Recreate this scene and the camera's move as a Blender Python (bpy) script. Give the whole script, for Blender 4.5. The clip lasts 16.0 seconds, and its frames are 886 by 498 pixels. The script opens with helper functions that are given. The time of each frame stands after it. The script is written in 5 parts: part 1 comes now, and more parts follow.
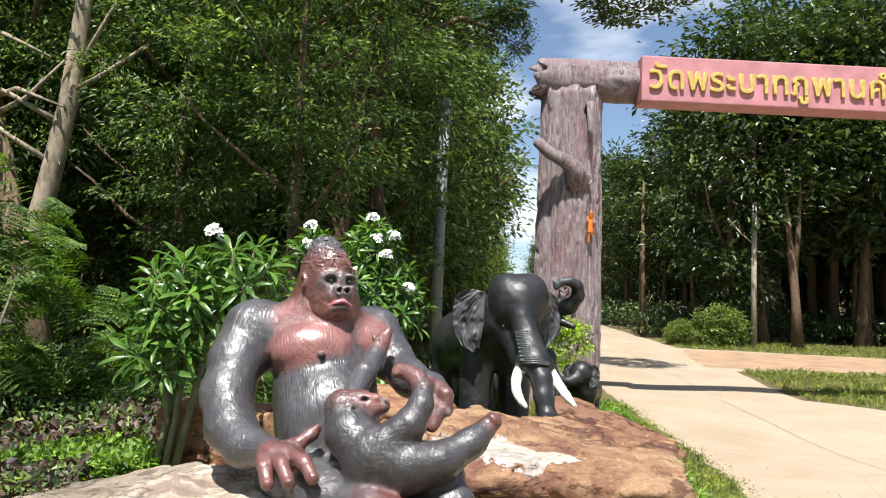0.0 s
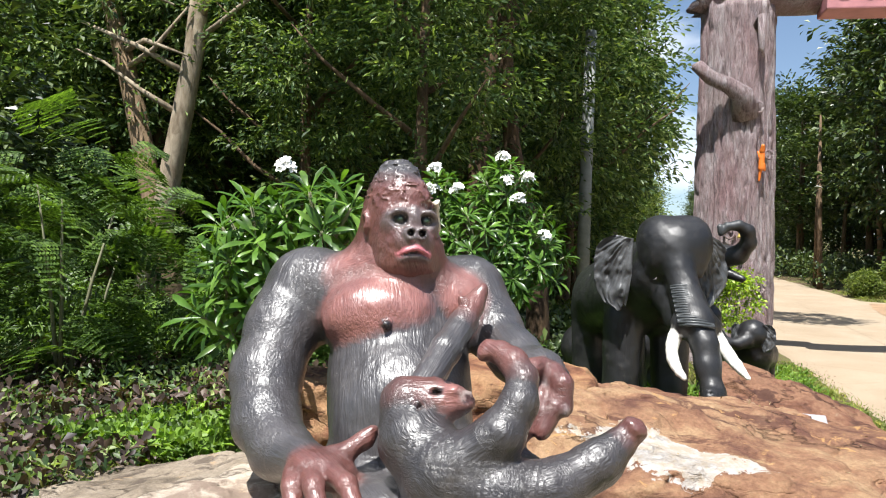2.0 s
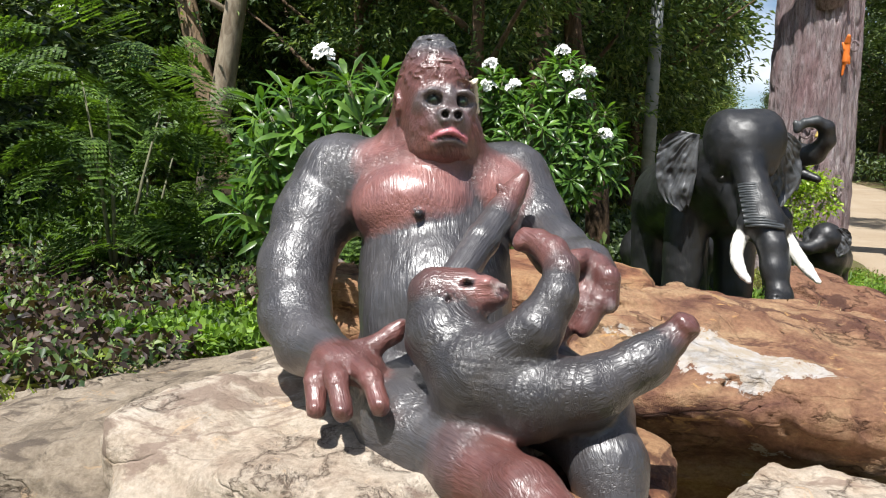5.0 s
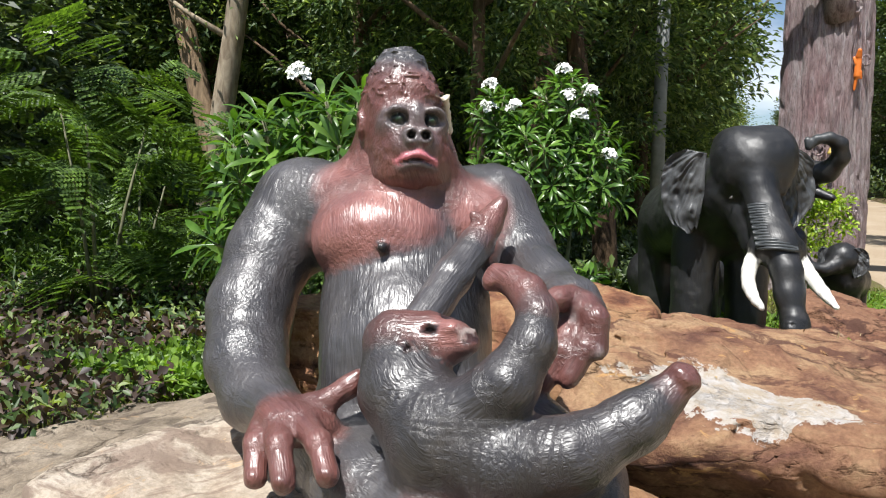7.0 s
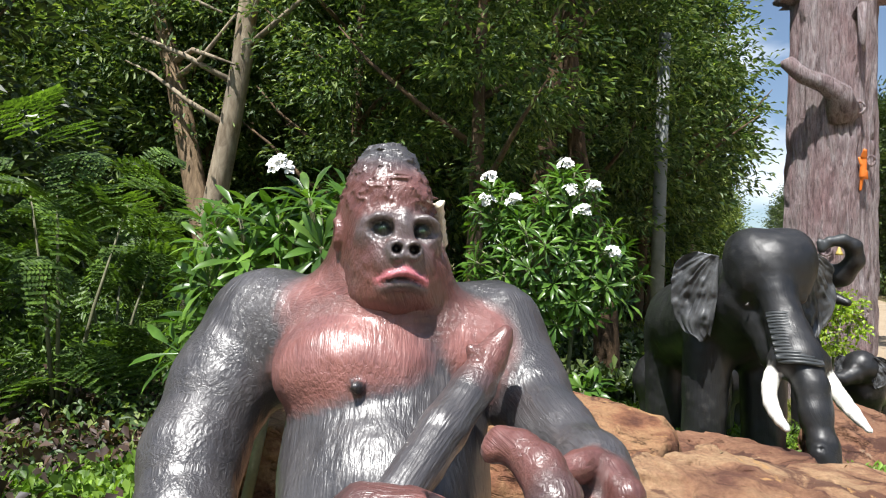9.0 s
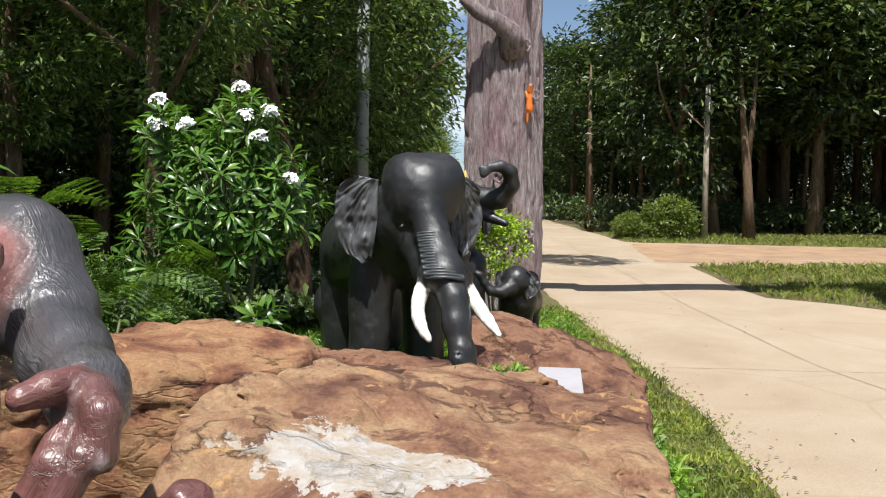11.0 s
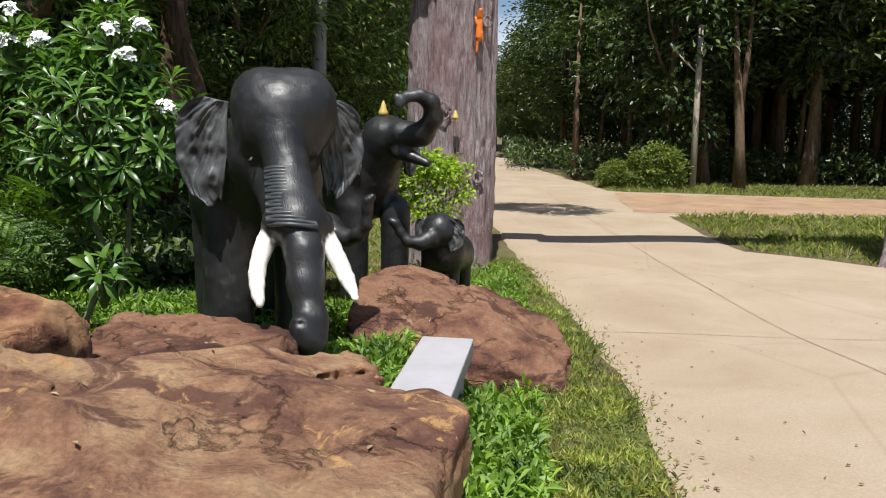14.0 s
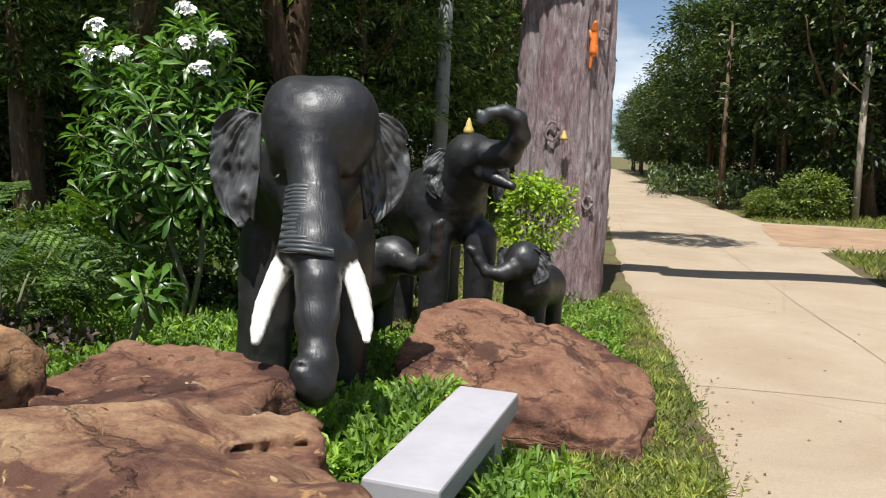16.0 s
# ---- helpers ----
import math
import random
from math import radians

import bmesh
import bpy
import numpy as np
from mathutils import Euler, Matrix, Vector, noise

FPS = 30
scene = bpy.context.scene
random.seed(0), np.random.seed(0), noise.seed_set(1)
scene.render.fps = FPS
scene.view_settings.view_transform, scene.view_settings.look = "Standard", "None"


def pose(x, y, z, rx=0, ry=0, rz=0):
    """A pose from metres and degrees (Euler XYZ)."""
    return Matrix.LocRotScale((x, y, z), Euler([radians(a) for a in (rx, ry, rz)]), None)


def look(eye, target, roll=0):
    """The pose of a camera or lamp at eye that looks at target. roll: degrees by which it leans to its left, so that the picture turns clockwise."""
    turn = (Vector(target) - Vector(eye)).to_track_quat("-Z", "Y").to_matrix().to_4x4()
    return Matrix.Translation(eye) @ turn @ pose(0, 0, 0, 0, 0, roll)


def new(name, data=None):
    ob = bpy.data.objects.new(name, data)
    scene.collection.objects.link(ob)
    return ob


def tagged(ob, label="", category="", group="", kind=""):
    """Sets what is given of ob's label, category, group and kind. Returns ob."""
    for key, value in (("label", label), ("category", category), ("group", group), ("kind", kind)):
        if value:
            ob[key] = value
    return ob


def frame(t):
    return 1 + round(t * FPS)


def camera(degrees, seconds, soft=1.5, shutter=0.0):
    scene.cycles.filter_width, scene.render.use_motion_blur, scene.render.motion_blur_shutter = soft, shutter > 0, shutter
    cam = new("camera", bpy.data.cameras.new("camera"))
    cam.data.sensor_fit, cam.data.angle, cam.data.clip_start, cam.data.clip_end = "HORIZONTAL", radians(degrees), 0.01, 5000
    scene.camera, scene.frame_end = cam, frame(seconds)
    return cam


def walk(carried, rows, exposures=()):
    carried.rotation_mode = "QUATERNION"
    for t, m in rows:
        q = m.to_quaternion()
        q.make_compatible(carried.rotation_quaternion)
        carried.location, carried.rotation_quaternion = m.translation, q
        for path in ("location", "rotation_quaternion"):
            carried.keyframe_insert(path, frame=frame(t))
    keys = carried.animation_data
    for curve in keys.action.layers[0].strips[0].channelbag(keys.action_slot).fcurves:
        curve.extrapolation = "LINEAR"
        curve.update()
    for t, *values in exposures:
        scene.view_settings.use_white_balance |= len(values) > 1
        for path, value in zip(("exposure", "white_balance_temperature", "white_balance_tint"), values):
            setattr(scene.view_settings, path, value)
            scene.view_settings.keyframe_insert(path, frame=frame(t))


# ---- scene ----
cam = camera(60.2, 16.0, soft=1.1)
METRES, EYE, TILT, LEAN, TURN = 6.2, 1.75, -1.5, 0.0, 8.3
ROWS = [
    (0.0, 0.0, 0.0, 0.0, -0.31, 7.37, -2.41),
    (0.5, 0.0004, 0.0593, 0.0018, 2.34, 3.89, -2.22),
    (1.0, 0.0226, 0.1201, 0.0049, 6.81, 4.3, -1.86),
    (1.5, 0.0249, 0.1763, 0.0068, 8.16, 4.62, -2.26),
    (2.0, 0.0242, 0.2255, 0.0108, 11.0, 3.28, -2.47),
    (2.5, 0.032, 0.2648, 0.0126, 16.85, 2.93, -2.75),
    (3.0, 0.0338, 0.2789, 0.008, 17.29, 0.11, -2.85),
    (5.5, 0.0323, 0.2669, -0.0025, 14.93, -3.8, -2.13),
    (6.0, 0.0312, 0.269, -0.0041, 13.65, -2.26, -1.87),
    (6.5, 0.032, 0.288, -0.0013, 12.28, -3.28, -1.66),
    (7.0, 0.0409, 0.3274, 0.0044, 16.51, -2.23, -1.7),
    (7.5, 0.0356, 0.3679, 0.0068, 16.99, -1.36, -2.3),
    (8.0, 0.0223, 0.4046, 0.0155, 15.93, -0.67, -2.91),
    (8.5, 0.0189, 0.4091, 0.0242, 16.2, -0.77, -2.93),
    (9.0, 0.0205, 0.4024, 0.0255, 16.24, 4.27, -2.85),
    (9.5, 0.0289, 0.4023, 0.0243, 12.6, 4.9, -2.75),
    (10.0, 0.0524, 0.4021, 0.0203, 0.43, 3.1, -1.7),
    (12.5, 0.1911, 0.5253, 0.0138, -6.68, -2.61, -0.5),
    (13.0, 0.2169, 0.5636, 0.0105, -8.62, -3.37, -0.69),
    (13.5, 0.2398, 0.6005, 0.0119, -8.4, -3.95, -0.96),
    (14.0, 0.2804, 0.6348, 0.01, -4.07, -3.89, -1.18),
    (14.5, 0.3076, 0.6553, 0.0113, -1.66, -4.11, -1.81),
    (15.0, 0.3274, 0.6955, 0.0152, 1.77, -3.37, -2.52),
    (15.5, 0.3462, 0.7252, 0.0162, 3.69, -4.33, -3.06),
    (16.0, 0.3854, 0.7593, 0.0166, 6.74, -2.5, -2.79),
]
walk(cam, [(t, pose(0, 0, EYE, TILT, LEAN, TURN) @ pose(METRES * x, METRES * y, METRES * z, 90 + pitch, roll, yaw)) for t, x, y, z, yaw, pitch, roll in ROWS], exposures=((0.0, 0.88), (2.0, 0.88), (5.5, 0.58), (7.5, 0.58), (9.0, 0.74), (10.0, 0.70), (12.5, 0.40), (14.5, 0.38), (16.0, 0.50)))


# ---- light ----
SUN_TRAVEL = Vector((0.06, 1.0, -2.0))
sun = new("sun", bpy.data.lights.new("sun", "SUN"))
sun.data.energy, sun.data.angle, sun.data.color = 5.0, radians(0.53), (1.0, 0.985, 0.955)
sun.matrix_world = look(-SUN_TRAVEL * 20, (0, 0, 0))
world = bpy.data.worlds.new("sky")
scene.world = world
world.use_nodes = True
wn, wl = world.node_tree.nodes, world.node_tree.links
sky = wn.new("ShaderNodeTexSky")
sky.sky_type, sky.sun_disc = "NISHITA", False
sky.sun_elevation, sky.sun_rotation = radians(63), radians(183)
sky.air_density, sky.dust_density = 1.0, 0.7
wcoord = wn.new("ShaderNodeTexCoord")
wmap = wn.new("ShaderNodeMapping")
wmap.inputs["Scale"].default_value = (1.0, 1.0, 3.2)
cloud = wn.new("ShaderNodeTexNoise")
cloud.inputs["Scale"].default_value, cloud.inputs["Detail"].default_value = 3.2, 7
cramp = wn.new("ShaderNodeValToRGB")
cramp.color_ramp.elements[0].position, cramp.color_ramp.elements[1].position = 0.50, 0.80
cmix = wn.new("ShaderNodeMix")
cmix.data_type = "RGBA"
cmix.inputs["B"].default_value = (10.0, 10.3, 10.8, 1)
wl.new(wcoord.outputs["Generated"], wmap.inputs["Vector"])
wl.new(wmap.outputs["Vector"], cloud.inputs["Vector"])
wl.new(cloud.outputs["Fac"], cramp.inputs["Fac"])
wl.new(cramp.outputs["Color"], cmix.inputs["Factor"])
wl.new(sky.outputs["Color"], cmix.inputs["A"])
wl.new(cmix.outputs["Result"], wn["Background"].inputs["Color"])
wn["Background"].inputs["Strength"].default_value = 0.085


# ---- materials ----
def material(name, rough=0.7, metal=0.0, spec=0.5):
    m = bpy.data.materials.new(name)
    m.use_nodes = True
    b = m.node_tree.nodes["Principled BSDF"]
    b.inputs["Roughness"].default_value = rough
    b.inputs["Metallic"].default_value = metal
    b.inputs["Specular IOR Level"].default_value = spec
    return m, m.node_tree.nodes, m.node_tree.links, b


def coords(n, l, scale=(1, 1, 1), turn=(0, 0, 0), obj=True):
    c, mp = n.new("ShaderNodeTexCoord"), n.new("ShaderNodeMapping")
    mp.inputs["Scale"].default_value = scale
    mp.inputs["Rotation"].default_value = [radians(a) for a in turn]
    l.new(c.outputs["Object"], mp.inputs["Vector"])
    return mp.outputs["Vector"]


def noise_tex(n, l, vec, scale, detail=6, rough=0.6, distort=0.0):
    t = n.new("ShaderNodeTexNoise")
    for key, value in (("Scale", scale), ("Detail", detail), ("Roughness", rough), ("Distortion", distort)):
        t.inputs[key].default_value = value
    l.new(vec, t.inputs["Vector"])
    return t.outputs["Fac"]


def ramp(n, l, fac, stops, hard=False):
    r = n.new("ShaderNodeValToRGB")
    e = r.color_ramp.elements
    while len(e) < len(stops):
        e.new(0.5)
    for el, (p, c) in zip(e, stops):
        el.position, el.color = p, (*c, 1) if len(c) == 3 else c
    l.new(fac, r.inputs["Fac"])
    return r.outputs["Color"]


def blend(n, l, fac, a, b, mode="MIX"):
    m = n.new("ShaderNodeMix")
    m.data_type, m.blend_type = "RGBA", mode
    for key, v in (("Factor", fac), ("A", a), ("B", b)):
        if isinstance(v, (int, float)):
            m.inputs[key].default_value = v
        elif isinstance(v, tuple):
            m.inputs[key].default_value = (*v, 1)
        else:
            l.new(v, m.inputs[key])
    return m.outputs["Result"]


def bump(n, l, b, height, strength, dist):
    x = n.new("ShaderNodeBump")
    x.inputs["Strength"].default_value, x.inputs["Distance"].default_value = strength, dist
    l.new(height, x.inputs["Height"])
    l.new(x.outputs["Normal"], b.inputs["Normal"])
    return x


def painted_statue(name, rough, dirt, stroke, coat):
    """Gloss enamel over modelled cement: colour comes from the painted areas of the statue."""
    m, n, l, b = material(name, rough, 0, 0.5)
    at = n.new("ShaderNodeAttribute")
    at.attribute_name = "paint"
    v = coords(n, l)
    big, fine = noise_tex(n, l, v, 5, 5), noise_tex(n, l, v, 60, 4)
    worn = ramp(n, l, big, [(0.35, (0.72, 0.72, 0.72)), (0.65, (1.2, 1.18, 1.15))])
    c = blend(n, l, 1.0, at.outputs["Color"], worn, "MULTIPLY")
    dust = ramp(n, l, noise_tex(n, l, v, 14, 8, 0.7), [(0.55, (0, 0, 0)), (0.75, (1, 1, 1))])
    f = n.new("ShaderNodeMath")
    f.operation = "MULTIPLY"
    f.inputs[1].default_value = dirt
    l.new(dust, f.inputs[0])
    c = blend(n, l, f.outputs[0], c, (0.30, 0.26, 0.22))
    l.new(c, b.inputs["Base Color"])
    r = ramp(n, l, big, [(0.3, (rough - 0.06,) * 3), (0.7, (rough + 0.10,) * 3)])
    l.new(r, b.inputs["Roughness"])
    b.inputs["Coat Weight"].default_value, b.inputs["Coat Roughness"].default_value = coat, 0.27
    fl = n.new("ShaderNodeAttribute")
    fl.attribute_name = "flow"
    hair = noise_tex(n, l, fl.outputs["Vector"], 95, 3, 0.55, 0.3)
    c = blend(n, l, 1.0, c, ramp(n, l, hair, [(0.34, (0.80, 0.78, 0.78)), (0.50, (1.04, 1.04, 1.04))]), "MULTIPLY")
    l.new(c, b.inputs["Base Color"])
    add = n.new("ShaderNodeMath")
    add.operation = "MULTIPLY_ADD"
    add.inputs[1].default_value = 0.25
    l.new(fine, add.inputs[0])
    l.new(hair, add.inputs[2])
    bump(n, l, b, add.outputs[0], stroke, 0.012)
    skin = n.new("ShaderNodeBump")
    skin.inputs["Strength"].default_value, skin.inputs["Distance"].default_value = stroke * 0.75, 0.008
    l.new(add.outputs[0], skin.inputs["Height"])
    l.new(skin.outputs["Normal"], b.inputs["Coat Normal"])
    return m


def stone_mat(name, low, mid, high, pale, pale_amount, patch=None):
    m, n, l, b = material(name, 0.85, 0, 0.25)
    v = coords(n, l)
    vl = coords(n, l, (1, 1, 1.9), (14, 8, 0))
    base = ramp(n, l, noise_tex(n, l, vl, 1.5, 12, 0.68, 0.5), [(0.36, low), (0.46, mid), (0.56, high), (0.66, mid)])
    spots = ramp(n, l, noise_tex(n, l, v, 2.1, 10, 0.7, 0.5), [(0.62 - pale_amount, (0, 0, 0)), (0.70 - pale_amount, (1, 1, 1))])
    c = blend(n, l, spots, base, pale)
    grain = ramp(n, l, noise_tex(n, l, v, 45, 5, 0.7), [(0.3, (0.72, 0.7, 0.68)), (0.7, (1.2, 1.2, 1.2))])
    c = blend(n, l, 1.0, c, grain, "MULTIPLY")
    dark = ramp(n, l, noise_tex(n, l, vl, 1.7, 12, 0.66, 0.8), [(0.56, (0, 0, 0)), (0.60, (0.85, 0.85, 0.85))])
    c = blend(n, l, dark, c, (low[0] * 0.75, low[1] * 0.72, low[2] * 0.75))
    rust = ramp(n, l, noise_tex(n, l, vl, 3.4, 12, 0.7, 1.2), [(0.60, (0, 0, 0)), (0.64, (0.8, 0.8, 0.8))])
    c = blend(n, l, rust, c, (pale[0], pale[1] * 0.82, pale[2] * 0.62))
    vein = n.new("ShaderNodeMath")
    vein.operation = "SUBTRACT"
    vein.inputs[1].default_value = 0.5
    l.new(noise_tex(n, l, coords(n, l, (1, 1, 2.6), (20, 10, 0)), 0.75, 10, 0.6, 0.2), vein.inputs[0])
    gap = n.new("ShaderNodeMath")
    gap.operation = "ABSOLUTE"
    l.new(vein.outputs[0], gap.inputs[0])
    crease = ramp(n, l, gap.outputs[0], [(0.0, (0.40, 0.36, 0.34)), (0.005, (1, 1, 1))])
    c = blend(n, l, 1.0, c, crease, "MULTIPLY")
    if patch:
        at = n.new("ShaderNodeAttribute")
        at.attribute_name = "paint"
        sep = n.new("ShaderNodeSeparateColor")
        l.new(at.outputs["Color"], sep.inputs["Color"])
        rag = n.new("ShaderNodeMath")
        rag.operation = "MULTIPLY_ADD"
        l.new(noise_tex(n, l, v, 5, 9, 0.72), rag.inputs[0])
        rag.inputs[1].default_value = 1.4
        l.new(sep.outputs[0], rag.inputs[2])
        edge = ramp(n, l, rag.outputs[0], [(0.98, (0, 0, 0)), (1.0, (1, 1, 1))])
        c = blend(n, l, edge, c, blend(n, l, ramp(n, l, noise_tex(n, l, v, 11, 9, 0.7), [(0.40, (0, 0, 0)), (0.62, (1, 1, 1))]), (0.42, 0.35, 0.27), patch))
    l.new(c, b.inputs["Base Color"])
    crack = n.new("ShaderNodeTexVoronoi")
    crack.feature = "DISTANCE_TO_EDGE"
    crack.inputs["Scale"].default_value = 1.1
    wv = n.new("ShaderNodeVectorMath")
    wv.operation = "ADD"
    nz = n.new("ShaderNodeTexNoise")
    nz.inputs["Scale"].default_value, nz.inputs["Detail"].default_value = 2.5, 6
    l.new(vl, nz.inputs["Vector"])
    l.new(vl, wv.inputs[0])
    l.new(nz.outputs["Color"], wv.inputs[1])
    l.new(wv.outputs[0], crack.inputs["Vector"])
    cr = ramp(n, l, crack.outputs["Distance"], [(0.0, (0, 0, 0)), (0.03, (1, 1, 1))])
    h = blend(n, l, 0.16, noise_tex(n, l, v, 9, 12, 0.72), cr)
    h = blend(n, l, 0.25, h, ramp(n, l, gap.outputs[0], [(0.0, (0, 0, 0)), (0.012, (1, 1, 1))]))
    bump(n, l, b, h, 0.9, 0.07)
    return m


def leaf_mat(name, dark, mid, light, gloss=0.45, glow=0.35):
    m, n, l, b = material(name, gloss, 0, 0.4)
    g = n.new("ShaderNodeNewGeometry")
    c = ramp(n, l, g.outputs["Random Per Island"], [(0.0, dark), (0.55, mid), (1.0, light)])
    v = coords(n, l)
    # Noise varies the leaf tone by clump, painting in lit and shaded masses.
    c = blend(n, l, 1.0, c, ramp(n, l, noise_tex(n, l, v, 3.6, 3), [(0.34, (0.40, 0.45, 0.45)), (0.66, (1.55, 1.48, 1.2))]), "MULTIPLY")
    l.new(c, b.inputs["Base Color"])
    t = n.new("ShaderNodeBsdfTranslucent")
    l.new(blend(n, l, 1.0, c, (1.5, 1.6, 0.5), "MULTIPLY"), t.inputs["Color"])
    mx = n.new("ShaderNodeMixShader")
    mx.inputs["Fac"].default_value = glow
    l.new(b.outputs[0], mx.inputs[1])
    l.new(t.outputs[0], mx.inputs[2])
    l.new(mx.outputs[0], n["Material Output"].inputs["Surface"])
    return m


def bark_mat(name, dark, light, stretch=5.0, scale=3.0, depth=0.03):
    m, n, l, b = material(name, 0.9, 0, 0.2)
    v = coords(n, l, (stretch, stretch, 1))
    f = noise_tex(n, l, v, scale, 8, 0.65, 0.6)
    c = ramp(n, l, f, [(0.3, dark), (0.65, light)])
    c = blend(n, l, 1.0, c, ramp(n, l, noise_tex(n, l, coords(n, l), 1.3, 4), [(0.3, (0.7, 0.7, 0.7)), (0.7, (1.2, 1.15, 1.1))]), "MULTIPLY")
    l.new(c, b.inputs["Base Color"])
    bump(n, l, b, f, 0.8, depth)
    return m


def plain_mat(name, color, rough=0.6, spread=0.15, scale=6, metal=0.0, relief=0.0):
    m, n, l, b = material(name, rough, metal, 0.4)
    v = coords(n, l)
    f = noise_tex(n, l, v, scale, 7, 0.65)
    lo, hi = [c * (1 - spread) for c in color], [min(1, c * (1 + spread)) for c in color]
    l.new(ramp(n, l, f, [(0.3, tuple(lo)), (0.7, tuple(hi))]), b.inputs["Base Color"])
    if relief:
        bump(n, l, b, noise_tex(n, l, v, scale * 6, 6, 0.7), relief, 0.01)
    return m


GORILLA = painted_statue("gorilla_enamel", 0.40, 0.14, 0.48, 0.65)
ELEPHANT = painted_statue("elephant_enamel", 0.45, 0.10, 0.24, 0.12)
ROCK_RED = stone_mat("red_sandstone", (0.10, 0.042, 0.028), (0.24, 0.11, 0.06), (0.36, 0.21, 0.11), (0.44, 0.31, 0.18), -0.02)
ROCK_PATCH = stone_mat("patched_sandstone", (0.13, 0.06, 0.042), (0.27, 0.145, 0.085), (0.38, 0.245, 0.14), (0.50, 0.35, 0.19), -0.01, (0.52, 0.49, 0.47))
ROCK_TAN = stone_mat("tan_sandstone", (0.36, 0.27, 0.20), (0.49, 0.40, 0.31), (0.56, 0.48, 0.39), (0.60, 0.52, 0.44), 0.06)
ROCK_GREY = stone_mat("grey_tan_sandstone", (0.15, 0.12, 0.09), (0.29, 0.235, 0.175), (0.37, 0.31, 0.24), (0.40, 0.34, 0.27), 0.0)
ROCK_BROWN = stone_mat("brown_sandstone", (0.08, 0.038, 0.028), (0.17, 0.08, 0.05), (0.26, 0.14, 0.085), (0.30, 0.25, 0.22), -0.05)
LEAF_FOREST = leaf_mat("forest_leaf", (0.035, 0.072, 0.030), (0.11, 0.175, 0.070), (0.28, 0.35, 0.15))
# Dark green leaf whose low values also stand in for shade in the wood.
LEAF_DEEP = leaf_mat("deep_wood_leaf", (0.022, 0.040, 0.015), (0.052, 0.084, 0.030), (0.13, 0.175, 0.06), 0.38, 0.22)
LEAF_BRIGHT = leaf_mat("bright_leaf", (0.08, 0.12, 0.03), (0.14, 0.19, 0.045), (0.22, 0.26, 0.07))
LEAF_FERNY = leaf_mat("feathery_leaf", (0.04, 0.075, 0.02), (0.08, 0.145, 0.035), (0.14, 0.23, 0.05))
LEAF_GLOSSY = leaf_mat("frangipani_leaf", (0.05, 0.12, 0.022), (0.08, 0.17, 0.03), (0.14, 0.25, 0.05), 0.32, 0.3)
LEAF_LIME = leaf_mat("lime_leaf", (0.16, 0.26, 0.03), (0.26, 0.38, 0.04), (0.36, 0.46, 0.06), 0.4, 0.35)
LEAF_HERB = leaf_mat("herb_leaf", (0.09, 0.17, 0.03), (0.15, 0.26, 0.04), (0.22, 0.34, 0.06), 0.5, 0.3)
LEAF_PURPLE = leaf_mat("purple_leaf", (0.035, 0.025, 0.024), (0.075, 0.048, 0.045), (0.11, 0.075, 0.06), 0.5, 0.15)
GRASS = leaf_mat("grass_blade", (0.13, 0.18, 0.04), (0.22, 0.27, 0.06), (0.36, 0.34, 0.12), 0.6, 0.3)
BARK_PALE = bark_mat("pale_bark", (0.16, 0.12, 0.08), (0.42, 0.36, 0.27), 3, 2.5, 0.02)
BARK_DARK = bark_mat("dark_bark", (0.06, 0.04, 0.025), (0.20, 0.14, 0.09), 5, 3, 0.03)
BARK_WARM = bark_mat("warm_bark", (0.10, 0.07, 0.045), (0.30, 0.22, 0.14), 4, 3, 0.04)
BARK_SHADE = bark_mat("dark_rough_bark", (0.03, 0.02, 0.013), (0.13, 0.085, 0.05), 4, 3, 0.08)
BARK_STEM = plain_mat("green_stem", (0.17, 0.17, 0.10), 0.7, 0.3, 12)
PETAL = plain_mat("white_petal", (0.82, 0.82, 0.78), 0.5, 0.06, 20)
POLE_GREY = plain_mat("grey_concrete_pole", (0.24, 0.25, 0.24), 0.85, 0.25, 4, 0, 0.2)
POLE_TAN = plain_mat("weathered_pole", (0.36, 0.31, 0.24), 0.85, 0.25, 4, 0, 0.2)
SIGN_PINK = plain_mat("faded_pink_paint", (0.46, 0.20, 0.21), 0.6, 0.2, 2.2, 0, 0.15)
GOLD = plain_mat("gold_paint", (0.52, 0.38, 0.10), 0.42, 0.25, 8)
SLAB = plain_mat("smooth_mortar", (0.36, 0.345, 0.36), 0.75, 0.10, 3, 0, 0.15)
ORANGE = plain_mat("orange_paint", (0.75, 0.19, 0.03), 0.4, 0.2, 12)


# ---- modelling helpers ----
def place(name, mesh, mat, parent=None, label="", smooth=True):
    ob = new(name, mesh)
    if mat is not None:
        mesh.materials.append(mat)
    if smooth:
        mesh.shade_smooth()
    if parent is not None:
        ob.parent = parent
    if label:
        ob["label"] = label
    return ob


def part(name, bm, mat, parent, label="", smooth=True):
    mesh = bpy.data.meshes.new(name)
    bm.to_mesh(mesh)
    bm.free()
    return place(name, mesh, mat, parent, label, smooth)


def mesh_of(name, verts, faces):
    mesh = bpy.data.meshes.new(name)
    mesh.from_pydata(np.asarray(verts, float).tolist(), [], np.asarray(faces, int).tolist() if not isinstance(faces, list) else faces)
    mesh.update()
    return mesh


def empty(name, at=(0, 0, 0)):
    e = new(name)
    e.location = at
    return e


